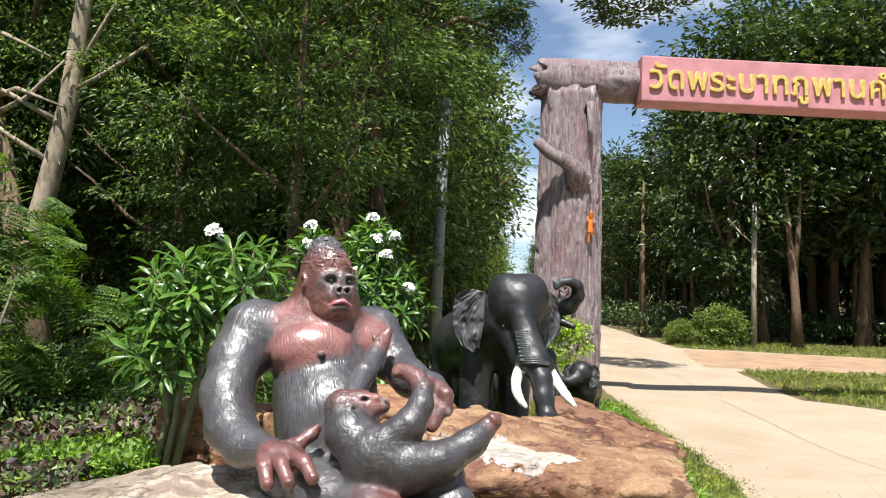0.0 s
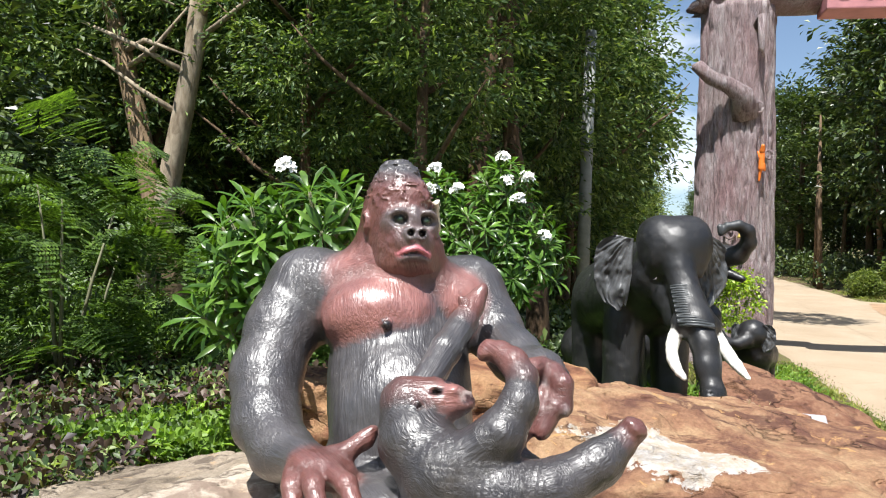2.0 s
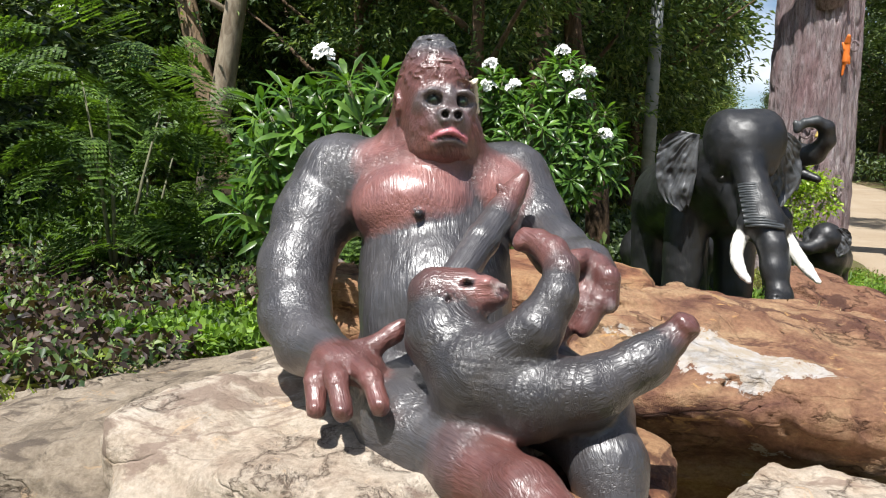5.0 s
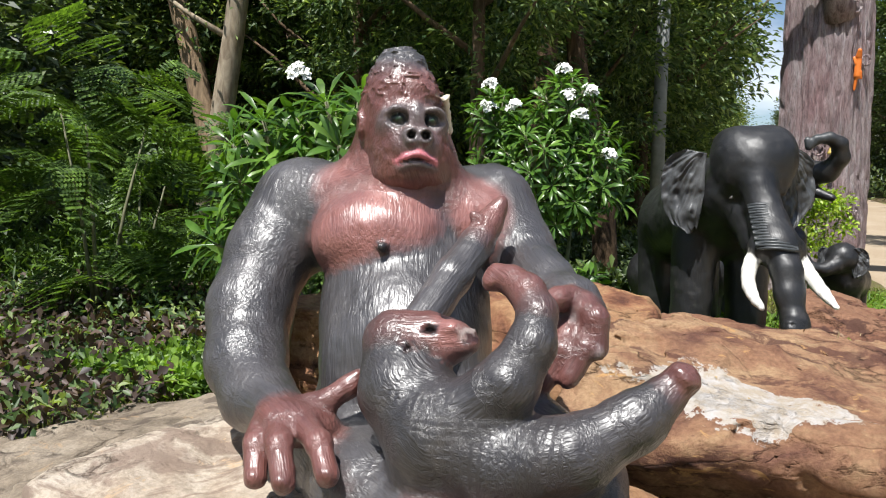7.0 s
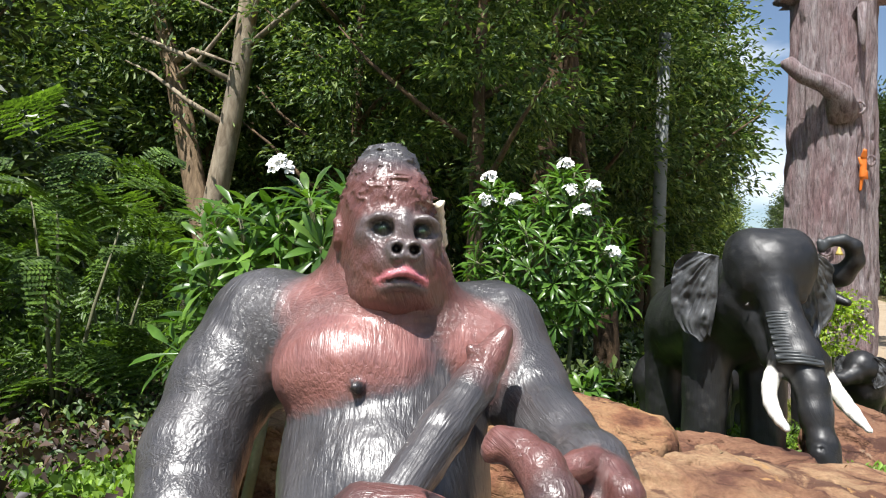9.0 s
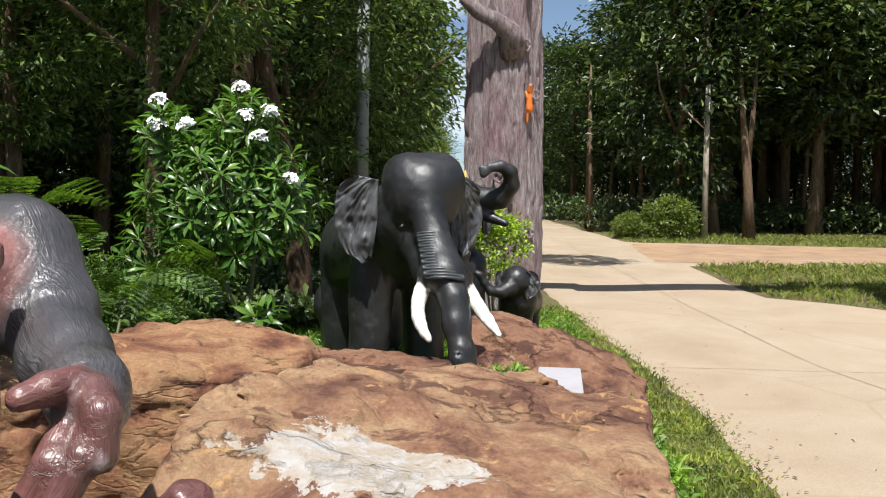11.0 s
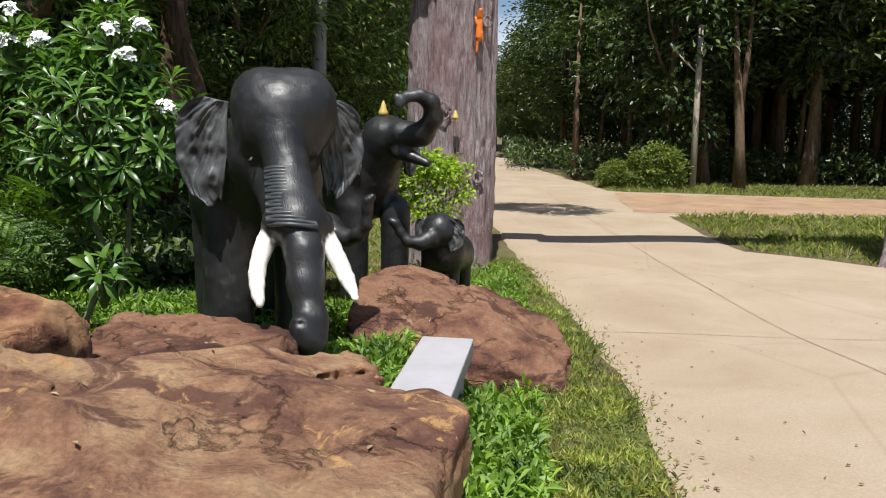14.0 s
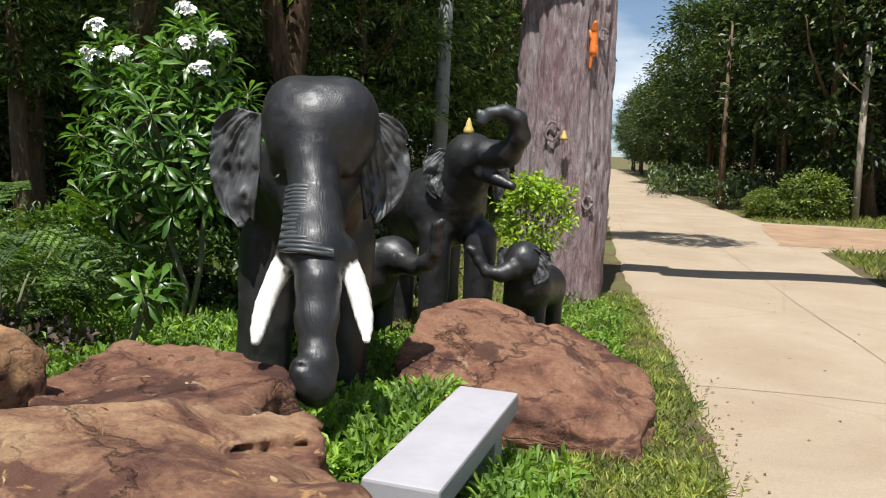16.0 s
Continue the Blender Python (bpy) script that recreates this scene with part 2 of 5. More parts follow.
class Clay:
    """Cement modelled from overlapping rounded lumps, skinned into one mesh."""

    def __init__(self, lo, hi, cell):
        self.lo, self.cell = np.array(lo, float), cell
        self.n = np.ceil((np.array(hi) - self.lo) / cell).astype(int) + 1
        self.d = np.full(self.n, 1.0)
        self.paint = np.zeros((*self.n, 3), np.float32)
        self.grain = None

    def relief(self, shape, reach=0.06):
        """Adds shape(places) to the surface, close to it only."""
        near = np.argwhere(np.abs(self.d) < reach)
        self.d[tuple(near.T)] += shape(self.lo + self.cell * near)

    def window(self, lo, hi):
        a = np.clip(np.floor((np.array(lo) - self.lo) / self.cell).astype(int), 0, self.n)
        b = np.clip(np.ceil((np.array(hi) - self.lo) / self.cell).astype(int) + 1, 0, self.n)
        ax = [self.lo[i] + self.cell * np.arange(a[i], b[i]) for i in range(3)]
        return tuple(slice(a[i], b[i]) for i in range(3)), np.stack(np.meshgrid(*ax, indexing="ij"), -1)

    def merge(self, sl, d, k, color, cut=False, axis=None):
        old = self.d[sl]
        if cut:
            d = -d
            h = np.maximum(k - np.abs(old - d), 0) / k
            self.d[sl] = np.maximum(old, d) + h * h * k / 4
            if color is not None:
                near = (d > old - k * 0.5)[..., None]
                self.paint[sl] = np.where(near, color, self.paint[sl])
            return
        h = np.maximum(k - np.abs(old - d), 0) / k
        if color is not None:
            w = np.clip(0.5 + (old - d) / (0.7 * k + 0.015), 0, 1)[..., None]
            self.paint[sl] = self.paint[sl] * (1 - w) + np.array(color) * w
            if axis is not None:
                if self.grain is None:
                    self.grain = np.zeros((*self.n, 3), np.float32)
                self.grain[sl] = self.grain[sl] * (1 - w) + axis * w
        self.d[sl] = np.minimum(old, d) - h * h * k / 4

    def limb(self, a, b, ra, rb, color=None, k=0.05, cut=False):
        a, b = np.array(a, float), np.array(b, float)
        m = max(ra, rb) + k + 0.06
        sl, p = self.window(np.minimum(a, b) - m, np.maximum(a, b) + m)
        ab = b - a
        t = np.clip(((p - a) @ ab) / max(ab @ ab, 1e-9), 0, 1)
        d = np.linalg.norm(p - a - t[..., None] * ab, axis=-1) - (ra + (rb - ra) * t)
        size = np.linalg.norm(ab)
        self.merge(sl, d, k, color, cut, ab / size * (1 if ab[2] > 0 else -1) if size > 0.05 else None)

    def chain(self, color, k, *stops):
        """Stops of (x, y, z, radius)."""
        for u, v in zip(stops, stops[1:]):
            self.limb(u[:3], v[:3], u[3], v[3], color, k)

    def blob(self, c, r, turn=(0, 0, 0), color=None, k=0.05, cut=False):
        c, r = np.array(c, float), np.array(r, float)
        rot = np.array(Euler([radians(t) for t in turn]).to_matrix())
        m = r.max() + k + 0.06
        sl, p = self.window(c - m, c + m)
        q = (p - c) @ rot / r
        ln = np.linalg.norm(q, axis=-1)
        d = ln * (ln - 1) / np.maximum(np.linalg.norm(q / r, axis=-1), 1e-6)
        self.merge(sl, d, k, color, cut)

    def slab(self, point, normal, k=0.04):
        """Cuts away all that lies beyond a plane."""
        nn = np.array(normal, float)
        nn /= np.linalg.norm(nn)
        ax = [(self.lo[i] + self.cell * np.arange(self.n[i]) - point[i]) * nn[i] for i in range(3)]
        d = ax[0][:, None, None] + ax[1][None, :, None] + ax[2][None, None, :]
        h = np.maximum(k - np.abs(self.d - d), 0) / k
        self.d = np.maximum(self.d, d) + h * h * k / 4

    def skin(self, name):
        d = self.d
        s = d < 0
        off = [np.array(o) for o in np.ndindex(2, 2, 2)]
        n = np.array(d.shape) - 1
        cnt = sum(s[o[0]:o[0] + n[0], o[1]:o[1] + n[1], o[2]:o[2] + n[2]].astype(np.int8) for o in off)
        act = (cnt > 0) & (cnt < 8)
        ids = np.full(act.shape, -1)
        cells = np.argwhere(act)
        ids[act] = np.arange(len(cells))
        acc, num = np.zeros((len(cells), 3)), np.zeros(len(cells))
        for a in off:
            for axis in range(3):
                if a[axis]:
                    continue
                b = a.copy()
                b[axis] = 1
                da, db = d[tuple((cells + a).T)], d[tuple((cells + b).T)]
                hit = (da < 0) != (db < 0)
                t = da[hit] / (da[hit] - db[hit])
                acc[hit] += a + t[:, None] * (b - a)
                num[hit] += 1
        pos = cells + acc / num[:, None]
        faces = []
        for axis in range(3):
            u, v = (axis + 1) % 3, (axis + 2) % 3
            lo, hi = [slice(None)] * 3, [slice(None)] * 3
            lo[axis], hi[axis] = slice(0, -1), slice(1, None)
            change = s[tuple(lo)] != s[tuple(hi)]
            e = np.argwhere(change)
            e = e[(e[:, u] > 0) & (e[:, v] > 0) & (e[:, u] < n[u]) & (e[:, v] < n[v])]
            up = s[tuple(e.T)]
            q = []
            for du, dv in ((1, 1), (0, 1), (0, 0), (1, 0)):
                c = e.copy()
                c[:, u] -= du
                c[:, v] -= dv
                q.append(ids[tuple(c.T)])
            q = np.stack(q, 1)
            q[~up] = q[~up][:, ::-1]
            faces.append(q)
        faces = np.concatenate(faces)
        mesh = mesh_of(name, self.lo + self.cell * pos, faces)
        at = mesh.color_attributes.new("paint", "FLOAT_COLOR", "POINT")
        col = np.ones((len(pos), 4), np.float32)
        r = np.clip(np.round(pos).astype(int), 0, np.array(d.shape) - 1)
        col[:, :3] = self.paint[tuple(r.T)]
        at.data.foreach_set("color", col.ravel())
        flow = self.cell * (pos - np.array(d.shape) / 2)
        if self.grain is not None:
            a = self.grain[tuple(r.T)]
            a = a / np.maximum(np.linalg.norm(a, axis=1, keepdims=True), 0.6)
            flow = flow - 0.9 * a * (a * flow).sum(1, keepdims=True)
        fa = mesh.attributes.new("flow", "FLOAT_VECTOR", "POINT")
        fa.data.foreach_set("vector", flow.astype(np.float32).ravel())
        return mesh


def tube(bm, points, radii, sides=8):
    """A round bar through points, capped."""
    pts = [Vector(p) for p in points]
    rings = []
    side = None
    for i, p in enumerate(pts):
        d = (pts[min(i + 1, len(pts) - 1)] - pts[max(i - 1, 0)]).normalized()
        ref = Vector((0, 0, 1)) if abs(d.z) < 0.9 else Vector((1, 0, 0))
        side = d.cross(ref).normalized() if side is None else (side - d * side.dot(d)).normalized()
        up = d.cross(side)
        rings.append([bm.verts.new(p + radii[i] * (side * math.cos(a) + up * math.sin(a))) for a in [math.tau * j / sides for j in range(sides)]])
    for a, b in zip(rings, rings[1:]):
        for j in range(sides):
            bm.faces.new((a[j], a[(j + 1) % sides], b[(j + 1) % sides], b[j]))
    bm.faces.new(rings[0][::-1])
    bm.faces.new(rings[-1])


def box(bm, size, m=Matrix()):
    bmesh.ops.create_cube(bm, size=1, matrix=m @ Matrix.Diagonal((*size, 1)))


def bevel_all(bm, w, seg=2):
    bmesh.ops.bevel(bm, geom=bm.edges[:], offset=w, segments=seg, affect="EDGES", profile=0.6)


def leaves(name, at, along, face, length, width, fold=0.15, droop=0.0, tip=0.62):
    """Many leaves in one mesh: six-cornered blades, folded at the midrib. Arrays of places, directions and sizes."""
    at, along, face = np.asarray(at, float), np.asarray(along, float), np.asarray(face, float)
    along = along / np.maximum(np.linalg.norm(along, axis=1, keepdims=True), 1e-9)
    side = np.cross(along, face)
    side /= np.maximum(np.linalg.norm(side, axis=1, keepdims=True), 1e-9)
    up = np.cross(side, along)
    ln, wd = np.broadcast_to(length, len(at))[:, None], np.broadcast_to(width, len(at))[:, None]
    mid = at + along * ln * tip + up * ln * 0.02
    end = at + along * ln - np.array((0, 0, 1)) * ln * droop
    lft = mid + side * wd / 2 + up * wd * fold
    rgt = mid - side * wd / 2 + up * wd * fold
    v = np.stack([at, lft, end, rgt], 1).reshape(-1, 3)
    i = np.arange(len(at))[:, None] * 4
    f = np.concatenate([i + np.array([[0, 2, 1]]), i + np.array([[0, 3, 2]])], 1).reshape(-1, 3)
    return mesh_of(name, v, f)


def unit(rng, n):
    v = rng.normal(size=(n, 3))
    return v / np.linalg.norm(v, axis=1, keepdims=True)


# ---- ground and road ----
def vnoise(p, scale, seed=0):
    """Smooth random values from 0 to 1 at an array of places."""
    rng = np.random.default_rng(seed)
    grid = rng.random((32, 32, 32))
    q = np.asarray(p, float) * scale + 100.37
    i = np.floor(q).astype(int)
    f = q - i
    f = f * f * (3 - 2 * f)
    out = 0
    for o in np.ndindex(2, 2, 2):
        w = np.prod(np.where(np.array(o), f, 1 - f), axis=-1)
        out = out + w * grid[tuple(((i + np.array(o)) % 32)[..., k] for k in range(3))]
    return out


def ground_z(x, y):
    """The ground climbs gently past the gate; a low bank lies along the trees."""
    x, y = np.asarray(x, float), np.asarray(y, float)
    s = y - 13.5
    z = 0.06 * (s + np.sqrt(s * s + 4)) / 2
    bank = np.clip((-1.2 - x) / 2.2, 0, 1) * np.clip((12 - y) / 4, 0, 1)
    return z + 0.42 * bank * bank * (3 - 2 * bank) + 0.02 * np.sin(x * 1.7) * np.sin(y * 1.3)


ROAD_LEFT = ((-6, 1.6), (5, 1.75), (8, 2.1), (10.2, 2.22), (13, 2.05), (16.4, 1.68), (20, 1.25), (30, 0.4), (60, -1.6), (106, -4.6), (140, -7.5))
ROAD_RIGHT = ((-6, 16), (16.5, 15.5), (17.2, 9.3), (19.4, 6.1), (22, 5.9), (26, 6.0), (27.5, 17), (33.0, 19), (34.5, 5.6), (60, 2.6), (106, -1.0), (140, -4))


def road_edges(y):
    return np.interp(y, *zip(*ROAD_LEFT)), np.interp(y, *zip(*ROAD_RIGHT))


def grid_mesh(name, xs, ys, zf):
    gx, gy = np.meshgrid(xs, ys)
    v = np.stack([gx, gy, zf(gx, gy)], -1).reshape(-1, 3)
    w = len(xs)
    a = (np.arange(len(ys) - 1)[:, None] * w + np.arange(w - 1)).ravel()
    return mesh_of(name, v, np.stack([a, a + 1, a + 1 + w, a + w], 1))


def soil_mat():
    m, n, l, b = material("grassy_soil", 0.95, 0, 0.15)
    v = coords(n, l)
    soil = ramp(n, l, noise_tex(n, l, v, 9, 9, 0.7), [(0.3, (0.07, 0.048, 0.03)), (0.7, (0.17, 0.12, 0.075))])
    turf = ramp(n, l, noise_tex(n, l, v, 22, 6, 0.7), [(0.3, (0.07, 0.085, 0.025)), (0.7, (0.20, 0.20, 0.07))])
    c = blend(n, l, ramp(n, l, noise_tex(n, l, v, 0.8, 7, 0.65), [(0.42, (0, 0, 0)), (0.58, (1, 1, 1))]), turf, soil)
    l.new(c, b.inputs["Base Color"])
    bump(n, l, b, noise_tex(n, l, v, 30, 7, 0.7), 0.8, 0.04)
    return m


def road_mat():
    m, n, l, b = material("dusty_concrete", 0.9, 0, 0.2)
    v = coords(n, l)
    base = ramp(n, l, noise_tex(n, l, v, 0.55, 9, 0.65, 0.4), [(0.30, (0.32, 0.245, 0.168)), (0.5, (0.365, 0.29, 0.205)), (0.70, (0.405, 0.33, 0.245))])
    grit = ramp(n, l, noise_tex(n, l, v, 55, 6, 0.75), [(0.3, (0.82, 0.8, 0.78)), (0.7, (1.12, 1.12, 1.12))])
    c = blend(n, l, 1.0, base, grit, "MULTIPLY")
    stain = ramp(n, l, noise_tex(n, l, v, 1.9, 8, 0.7, 1.0), [(0.60, (0, 0, 0)), (0.75, (0.4, 0.4, 0.4))])
    c = blend(n, l, stain, c, (0.33, 0.235, 0.155))
    ve = n.new("ShaderNodeTexVoronoi")
    ve.feature = "DISTANCE_TO_EDGE"
    ve.inputs["Scale"].default_value = 0.22
    l.new(v, ve.inputs["Vector"])
    cr = ramp(n, l, ve.outputs["Distance"], [(0.0, (0.9, 0.88, 0.86)), (0.006, (1, 1, 1))])
    c = blend(n, l, 1.0, c, cr, "MULTIPLY")
    l.new(c, b.inputs["Base Color"])
    bump(n, l, b, noise_tex(n, l, v, 40, 8, 0.7), 0.35, 0.015)
    return m


SOIL, CONCRETE = soil_mat(), road_mat()
xs = np.concatenate([np.linspace(-900, -40, 12), np.linspace(-36, 36, 110), np.linspace(40, 900, 12)])
ys = np.concatenate([np.linspace(-600, -14, 10), np.linspace(-12, 44, 90), np.linspace(48, 160, 20), np.linspace(200, 2500, 10)])
ground = place("ground", grid_mesh("ground", xs, ys, ground_z), SOIL)
tagged(ground, "grassy brown soil climbing gently past the gate", "ground", kind="structure")

ry = np.concatenate([np.linspace(-6, 16, 45), np.linspace(16.2, 36, 100), np.linspace(37, 140, 40)])
rl, rr = road_edges(ry)
rag = 0.16 * (vnoise(np.stack([ry * 0, ry, ry * 0], -1), 1.7, 3) - 0.5)
fr = np.linspace(0, 1, 26) ** 1.3
rx = (rl + rag)[:, None] + (rr - rl - rag)[:, None] * fr
rz = ground_z(rx, ry[:, None] + 0 * rx) + 0.035
rz[:, 0] -= 0.05
rz[:, -1] -= 0.05
w = len(fr)
a = (np.arange(len(ry) - 1)[:, None] * w + np.arange(w - 1)).ravel()
road = place("road", mesh_of("road", np.stack([rx, ry[:, None] + 0 * rx, rz], -1).reshape(-1, 3), np.stack([a, a + 1, a + 1 + w, a + w], 1)), CONCRETE)
tagged(road, "dusty sunlit concrete road with sandy stains", "road", kind="structure")

# Expansion joints of the slabs.
JOINT = plain_mat("joint_tar", (0.23, 0.165, 0.11), 0.9, 0.3, 10)
for (x0, y0), (x1, y1) in (((2.2, 6.3), (15, 6.9)), ((2.1, 12.4), (15, 13.0)), ((1.3, 20.8), (5.9, 21.2)), ((5.2, 3.5), (4.1, 16.5)), ((4.1, 16.5), (2.9, 33))):
    n = 40
    px, py = np.linspace(x0, x1, n), np.linspace(y0, y1, n)
    d = np.array((y0 - y1, x1 - x0)) / math.hypot(x1 - x0, y1 - y0)
    wob = 0.03 * (vnoise(np.stack([px, py, py * 0], -1), 2.0, 5) - 0.5)
    lines = []
    for s in (-0.005, 0.005):
        qx, qy = px + d[0] * (s + wob), py + d[1] * (s + wob)
        lines.append(np.stack([qx, qy, ground_z(qx, qy) + 0.04], -1))
    i = np.arange(n - 1)
    jo = place("joint", mesh_of("joint", np.concatenate(lines), np.stack([i, i + 1, i + 1 + n, i + n], 1)), JOINT, road)


# Bare earth yard beside the junction.
DIRT = plain_mat("bare_orange_earth", (0.31, 0.20, 0.12), 0.95, 0.25, 1.2, 0, 0.3)
ux, uy = np.linspace(0, 1, 20), np.linspace(26.6, 33.6, 16)
yl = 4.6 + 1.2 * vnoise(np.stack([uy * 0, uy, uy * 0], -1), 0.6, 8)
yr = np.interp(uy, (26, 28.5, 33, 34), (6.2, 18, 19.5, 8.0))
gx = yl[:, None] + (yr - yl)[:, None] * ux
gy = uy[:, None] + 0 * gx
i = (np.arange(15)[:, None] * 20 + np.arange(19)).ravel()
yard = place("ground_yard", mesh_of("ground_yard", np.stack([gx, gy, ground_z(gx, gy) + 0.042], -1).reshape(-1, 3), np.stack([i, i + 1, i + 21, i + 20], 1)), DIRT)
tagged(yard, "bare orange-brown earth beside the road junction", "ground", kind="structure")


# ---- the gate: two cement tree trunks, a log and a board ----
def cement_bark():
    m, n, l, b = material("painted_cement_bark", 0.62, 0, 0.4)
    v = coords(n, l, (5, 5, 0.9))
    f = noise_tex(n, l, v, 1.7, 10, 0.68, 1.3)
    c = ramp(n, l, f, [(0.32, (0.13, 0.09, 0.09)), (0.44, (0.33, 0.25, 0.25)), (0.58, (0.46, 0.39, 0.39)), (0.8, (0.58, 0.54, 0.54))])
    red = ramp(n, l, noise_tex(n, l, coords(n, l, (2, 2, 0.5)), 1.1, 6, 0.6), [(0.45, (0, 0, 0)), (0.66, (0.8, 0.8, 0.8))])
    c = blend(n, l, red, c, blend(n, l, f, (0.19, 0.09, 0.095), (0.44, 0.29, 0.29)))
    fib = noise_tex(n, l, coords(n, l, (14, 14, 1.3)), 3.0, 8, 0.7, 1.6)
    c = blend(n, l, 1.0, c, ramp(n, l, fib, [(0.36, (0.48, 0.46, 0.47)), (0.50, (1.0, 1.0, 1.0)), (0.66, (1.3, 1.27, 1.27))]), "MULTIPLY")
    l.new(c, b.inputs["Base Color"])
    bump(n, l, b, blend(n, l, 0.5, f, fib), 1.0, 0.12)
    return m


CEMENT = cement_bark()


def trunk_mesh(name, radius, z0, z1, seed, flare=0.22, lean=(0, 0), jag=0.0):
    rows, cols = 220, 160
    z = np.linspace(z0, z1, rows)[:, None]
    a = np.linspace(0, math.tau, cols, endpoint=False)[None]
    ca, sa = np.cos(a) + 0 * z, np.sin(a) + 0 * z
    h = (z - z0) + 0 * a
    p = np.stack([ca * 1.0, sa * 1.0, h * 0.12], -1)
    ridge = vnoise(p * np.array((1, 1, 1)), 3.4, seed) - 0.5
    groove = np.abs(vnoise(p * np.array((1, 1, 0.8)), 9.0, seed + 1) - 0.5)
    r = radius * (1 + 0.22 * ridge - 0.085 * np.exp(-groove * 20) + 0.05 * (vnoise(p * np.array((1, 1, 3)), 14.0, seed + 5) - 0.5) + 0.05 * np.sin(2 * a + 1) + flare * np.exp(-h / 0.45) * (1 + 0.6 * np.sin(5 * a + seed)))
    x, y = r * ca + lean[0] * h, r * sa + lean[1] * h
    zz = z + 0 * a
    zz = zz + (np.arange(rows) == rows - 1)[:, None] * jag * (vnoise(np.stack([ca, sa, 0 * ca], -1), 4, seed + 2) - 0.3)
    v = np.concatenate([np.stack([x, y, zz], -1).reshape(-1, 3), [[lean[0] * (z1 - z0), lean[1] * (z1 - z0), z1 - 0.25 * (jag > 0)]]])
    i = np.arange(rows - 1)[:, None] * cols
    j = np.arange(cols)[None]
    k = (j + 1) % cols
    f = np.stack([i + j, i + k, i + k + cols, i + j + cols], -1).reshape(-1, 4).tolist()
    top = (rows - 1) * cols
    f += [[top + q, top + (q + 1) % cols, rows * cols] for q in range(cols)]
    return mesh_of(name, v, f)


gate = empty("entrance_gate", (0.33, 17.05, 0))
tagged(gate, "cement gate shaped like tree trunks with a pink name board", "gate")
left_post = place("post", trunk_mesh("post", 0.66, -0.2, 7.0, 11, jag=0.5), CEMENT, gate, "grey and reddish cement trunk with bark ridges")
right_post = place("post", trunk_mesh("post", 0.66, -0.2, 7.0, 23, lean=(0.02, 0), flare=0.42, jag=0.4), CEMENT, gate)
right_post.location = (8.45, 1.25, 0)
# Short broken branch on the trunk, and knots.
bm = bmesh.new()
tube(bm, [(0.12, -0.42, 4.95), (0.05, -0.66, 5.28), (-0.18, -0.82, 5.42), (-0.50, -0.92, 5.55), (-0.74, -0.98, 5.78), (-0.76, -0.99, 5.82)], [0.30, 0.20, 0.15, 0.13, 0.12, 0.08], 14)
part("branch_stub", bm, CEMENT, gate)
bm = bmesh.new()
tube(bm, [(0.3, -0.55, 6.55), (0.36, -0.72, 6.7), (0.37, -0.72, 6.1), (0.40, -0.68, 5.95)], [0.10, 0.075, 0.05, 0.02], 10)
part("branch_stub", bm, CEMENT, gate)
for kx, kz, kr in ((0.46, 1.72, 0.07), (0.36, 5.05, 0.07), (-0.10, 2.75, 0.10), (0.55, 4.2, 0.06)):
    ky = -math.sqrt(max(0.66 ** 2 - kx * kx, 0.05)) - 0.02
    bm = bmesh.new()
    ring = [(kx + kr * math.cos(t), ky - 0.01 * math.sin(2 * t), kz + 1.4 * kr * math.sin(t)) for t in [math.tau * q / 12 for q in range(13)]]
    tube(bm, ring, [0.022] * 13, 6)
    part("knot", bm, CEMENT, gate)


def log_mesh(name, length, radius, seed):
    rows, cols = 60, 64
    s = np.linspace(0, 1, rows)[:, None]
    a = np.linspace(0, math.tau, cols, endpoint=False)[None]
    ca, sa = np.cos(a) + 0 * s, np.sin(a) + 0 * s
    p = np.stack([s * length * 0.3 + 0 * a, ca, sa], -1)
    r = radius * (1 + 0.2 * (vnoise(p, 3.0, seed) - 0.5) - 0.06 * np.exp(-25 * np.abs(vnoise(p, 9, seed + 1) - 0.5))) * (1.08 - 0.1 * s)
    x = s * length + 0 * a
    spike = np.clip((vnoise(np.stack([ca, sa, 0 * ca], -1), 2.6, seed + 4) - 0.35), 0, 1) * 1.1
    x = x - spike * np.clip(1 - s * 9, 0, 1)
    v = np.concatenate([np.stack([x, r * ca, r * sa], -1).reshape(-1, 3), [[0.35, 0, 0], [length, 0, 0]]])
    i = np.arange(rows - 1)[:, None] * cols
    j = np.arange(cols)[None]
    k = (j + 1) % cols
    f = np.stack([i + j, i + k, i + k + cols, i + j + cols], -1).reshape(-1, 4).tolist()
    f += [[(q + 1) % cols, q, rows * cols] for q in range(cols)] + [[(rows - 1) * cols + q, (rows - 1) * cols + (q + 1) % cols, rows * cols + 1] for q in range(cols)]
    return mesh_of(name, v, f)


BEAM_TURN = math.degrees(math.atan2(1.1, 6.6))
log = place("log", log_mesh("log", 2.3, 0.45, 31), CEMENT, gate, "broken grey cement log with a jagged end")
log.matrix_basis = pose(-0.65, -0.15, 7.42, 0, 0, BEAM_TURN)
board = empty("name_board")
board.parent = gate
board.matrix_basis = pose(1.45, -0.30, 7.36, 0, 0, BEAM_TURN)
bm = bmesh.new()
box(bm, (6.9, 0.62, 1.02), pose(3.45, 0.20, 0))
bevel_all(bm, 0.03)
part("board", bm, SIGN_PINK, board, "faded pink painted board", smooth=False)
txt = bpy.data.curves.new("sign_text", "FONT")
txt.body = "วัดพระบาทภูพานคำ"
txt.size, txt.extrude, txt.bevel_depth, txt.space_character = 0.72, 0.03, 0.012, 1.06
tmp = new("sign_text_shape", txt)
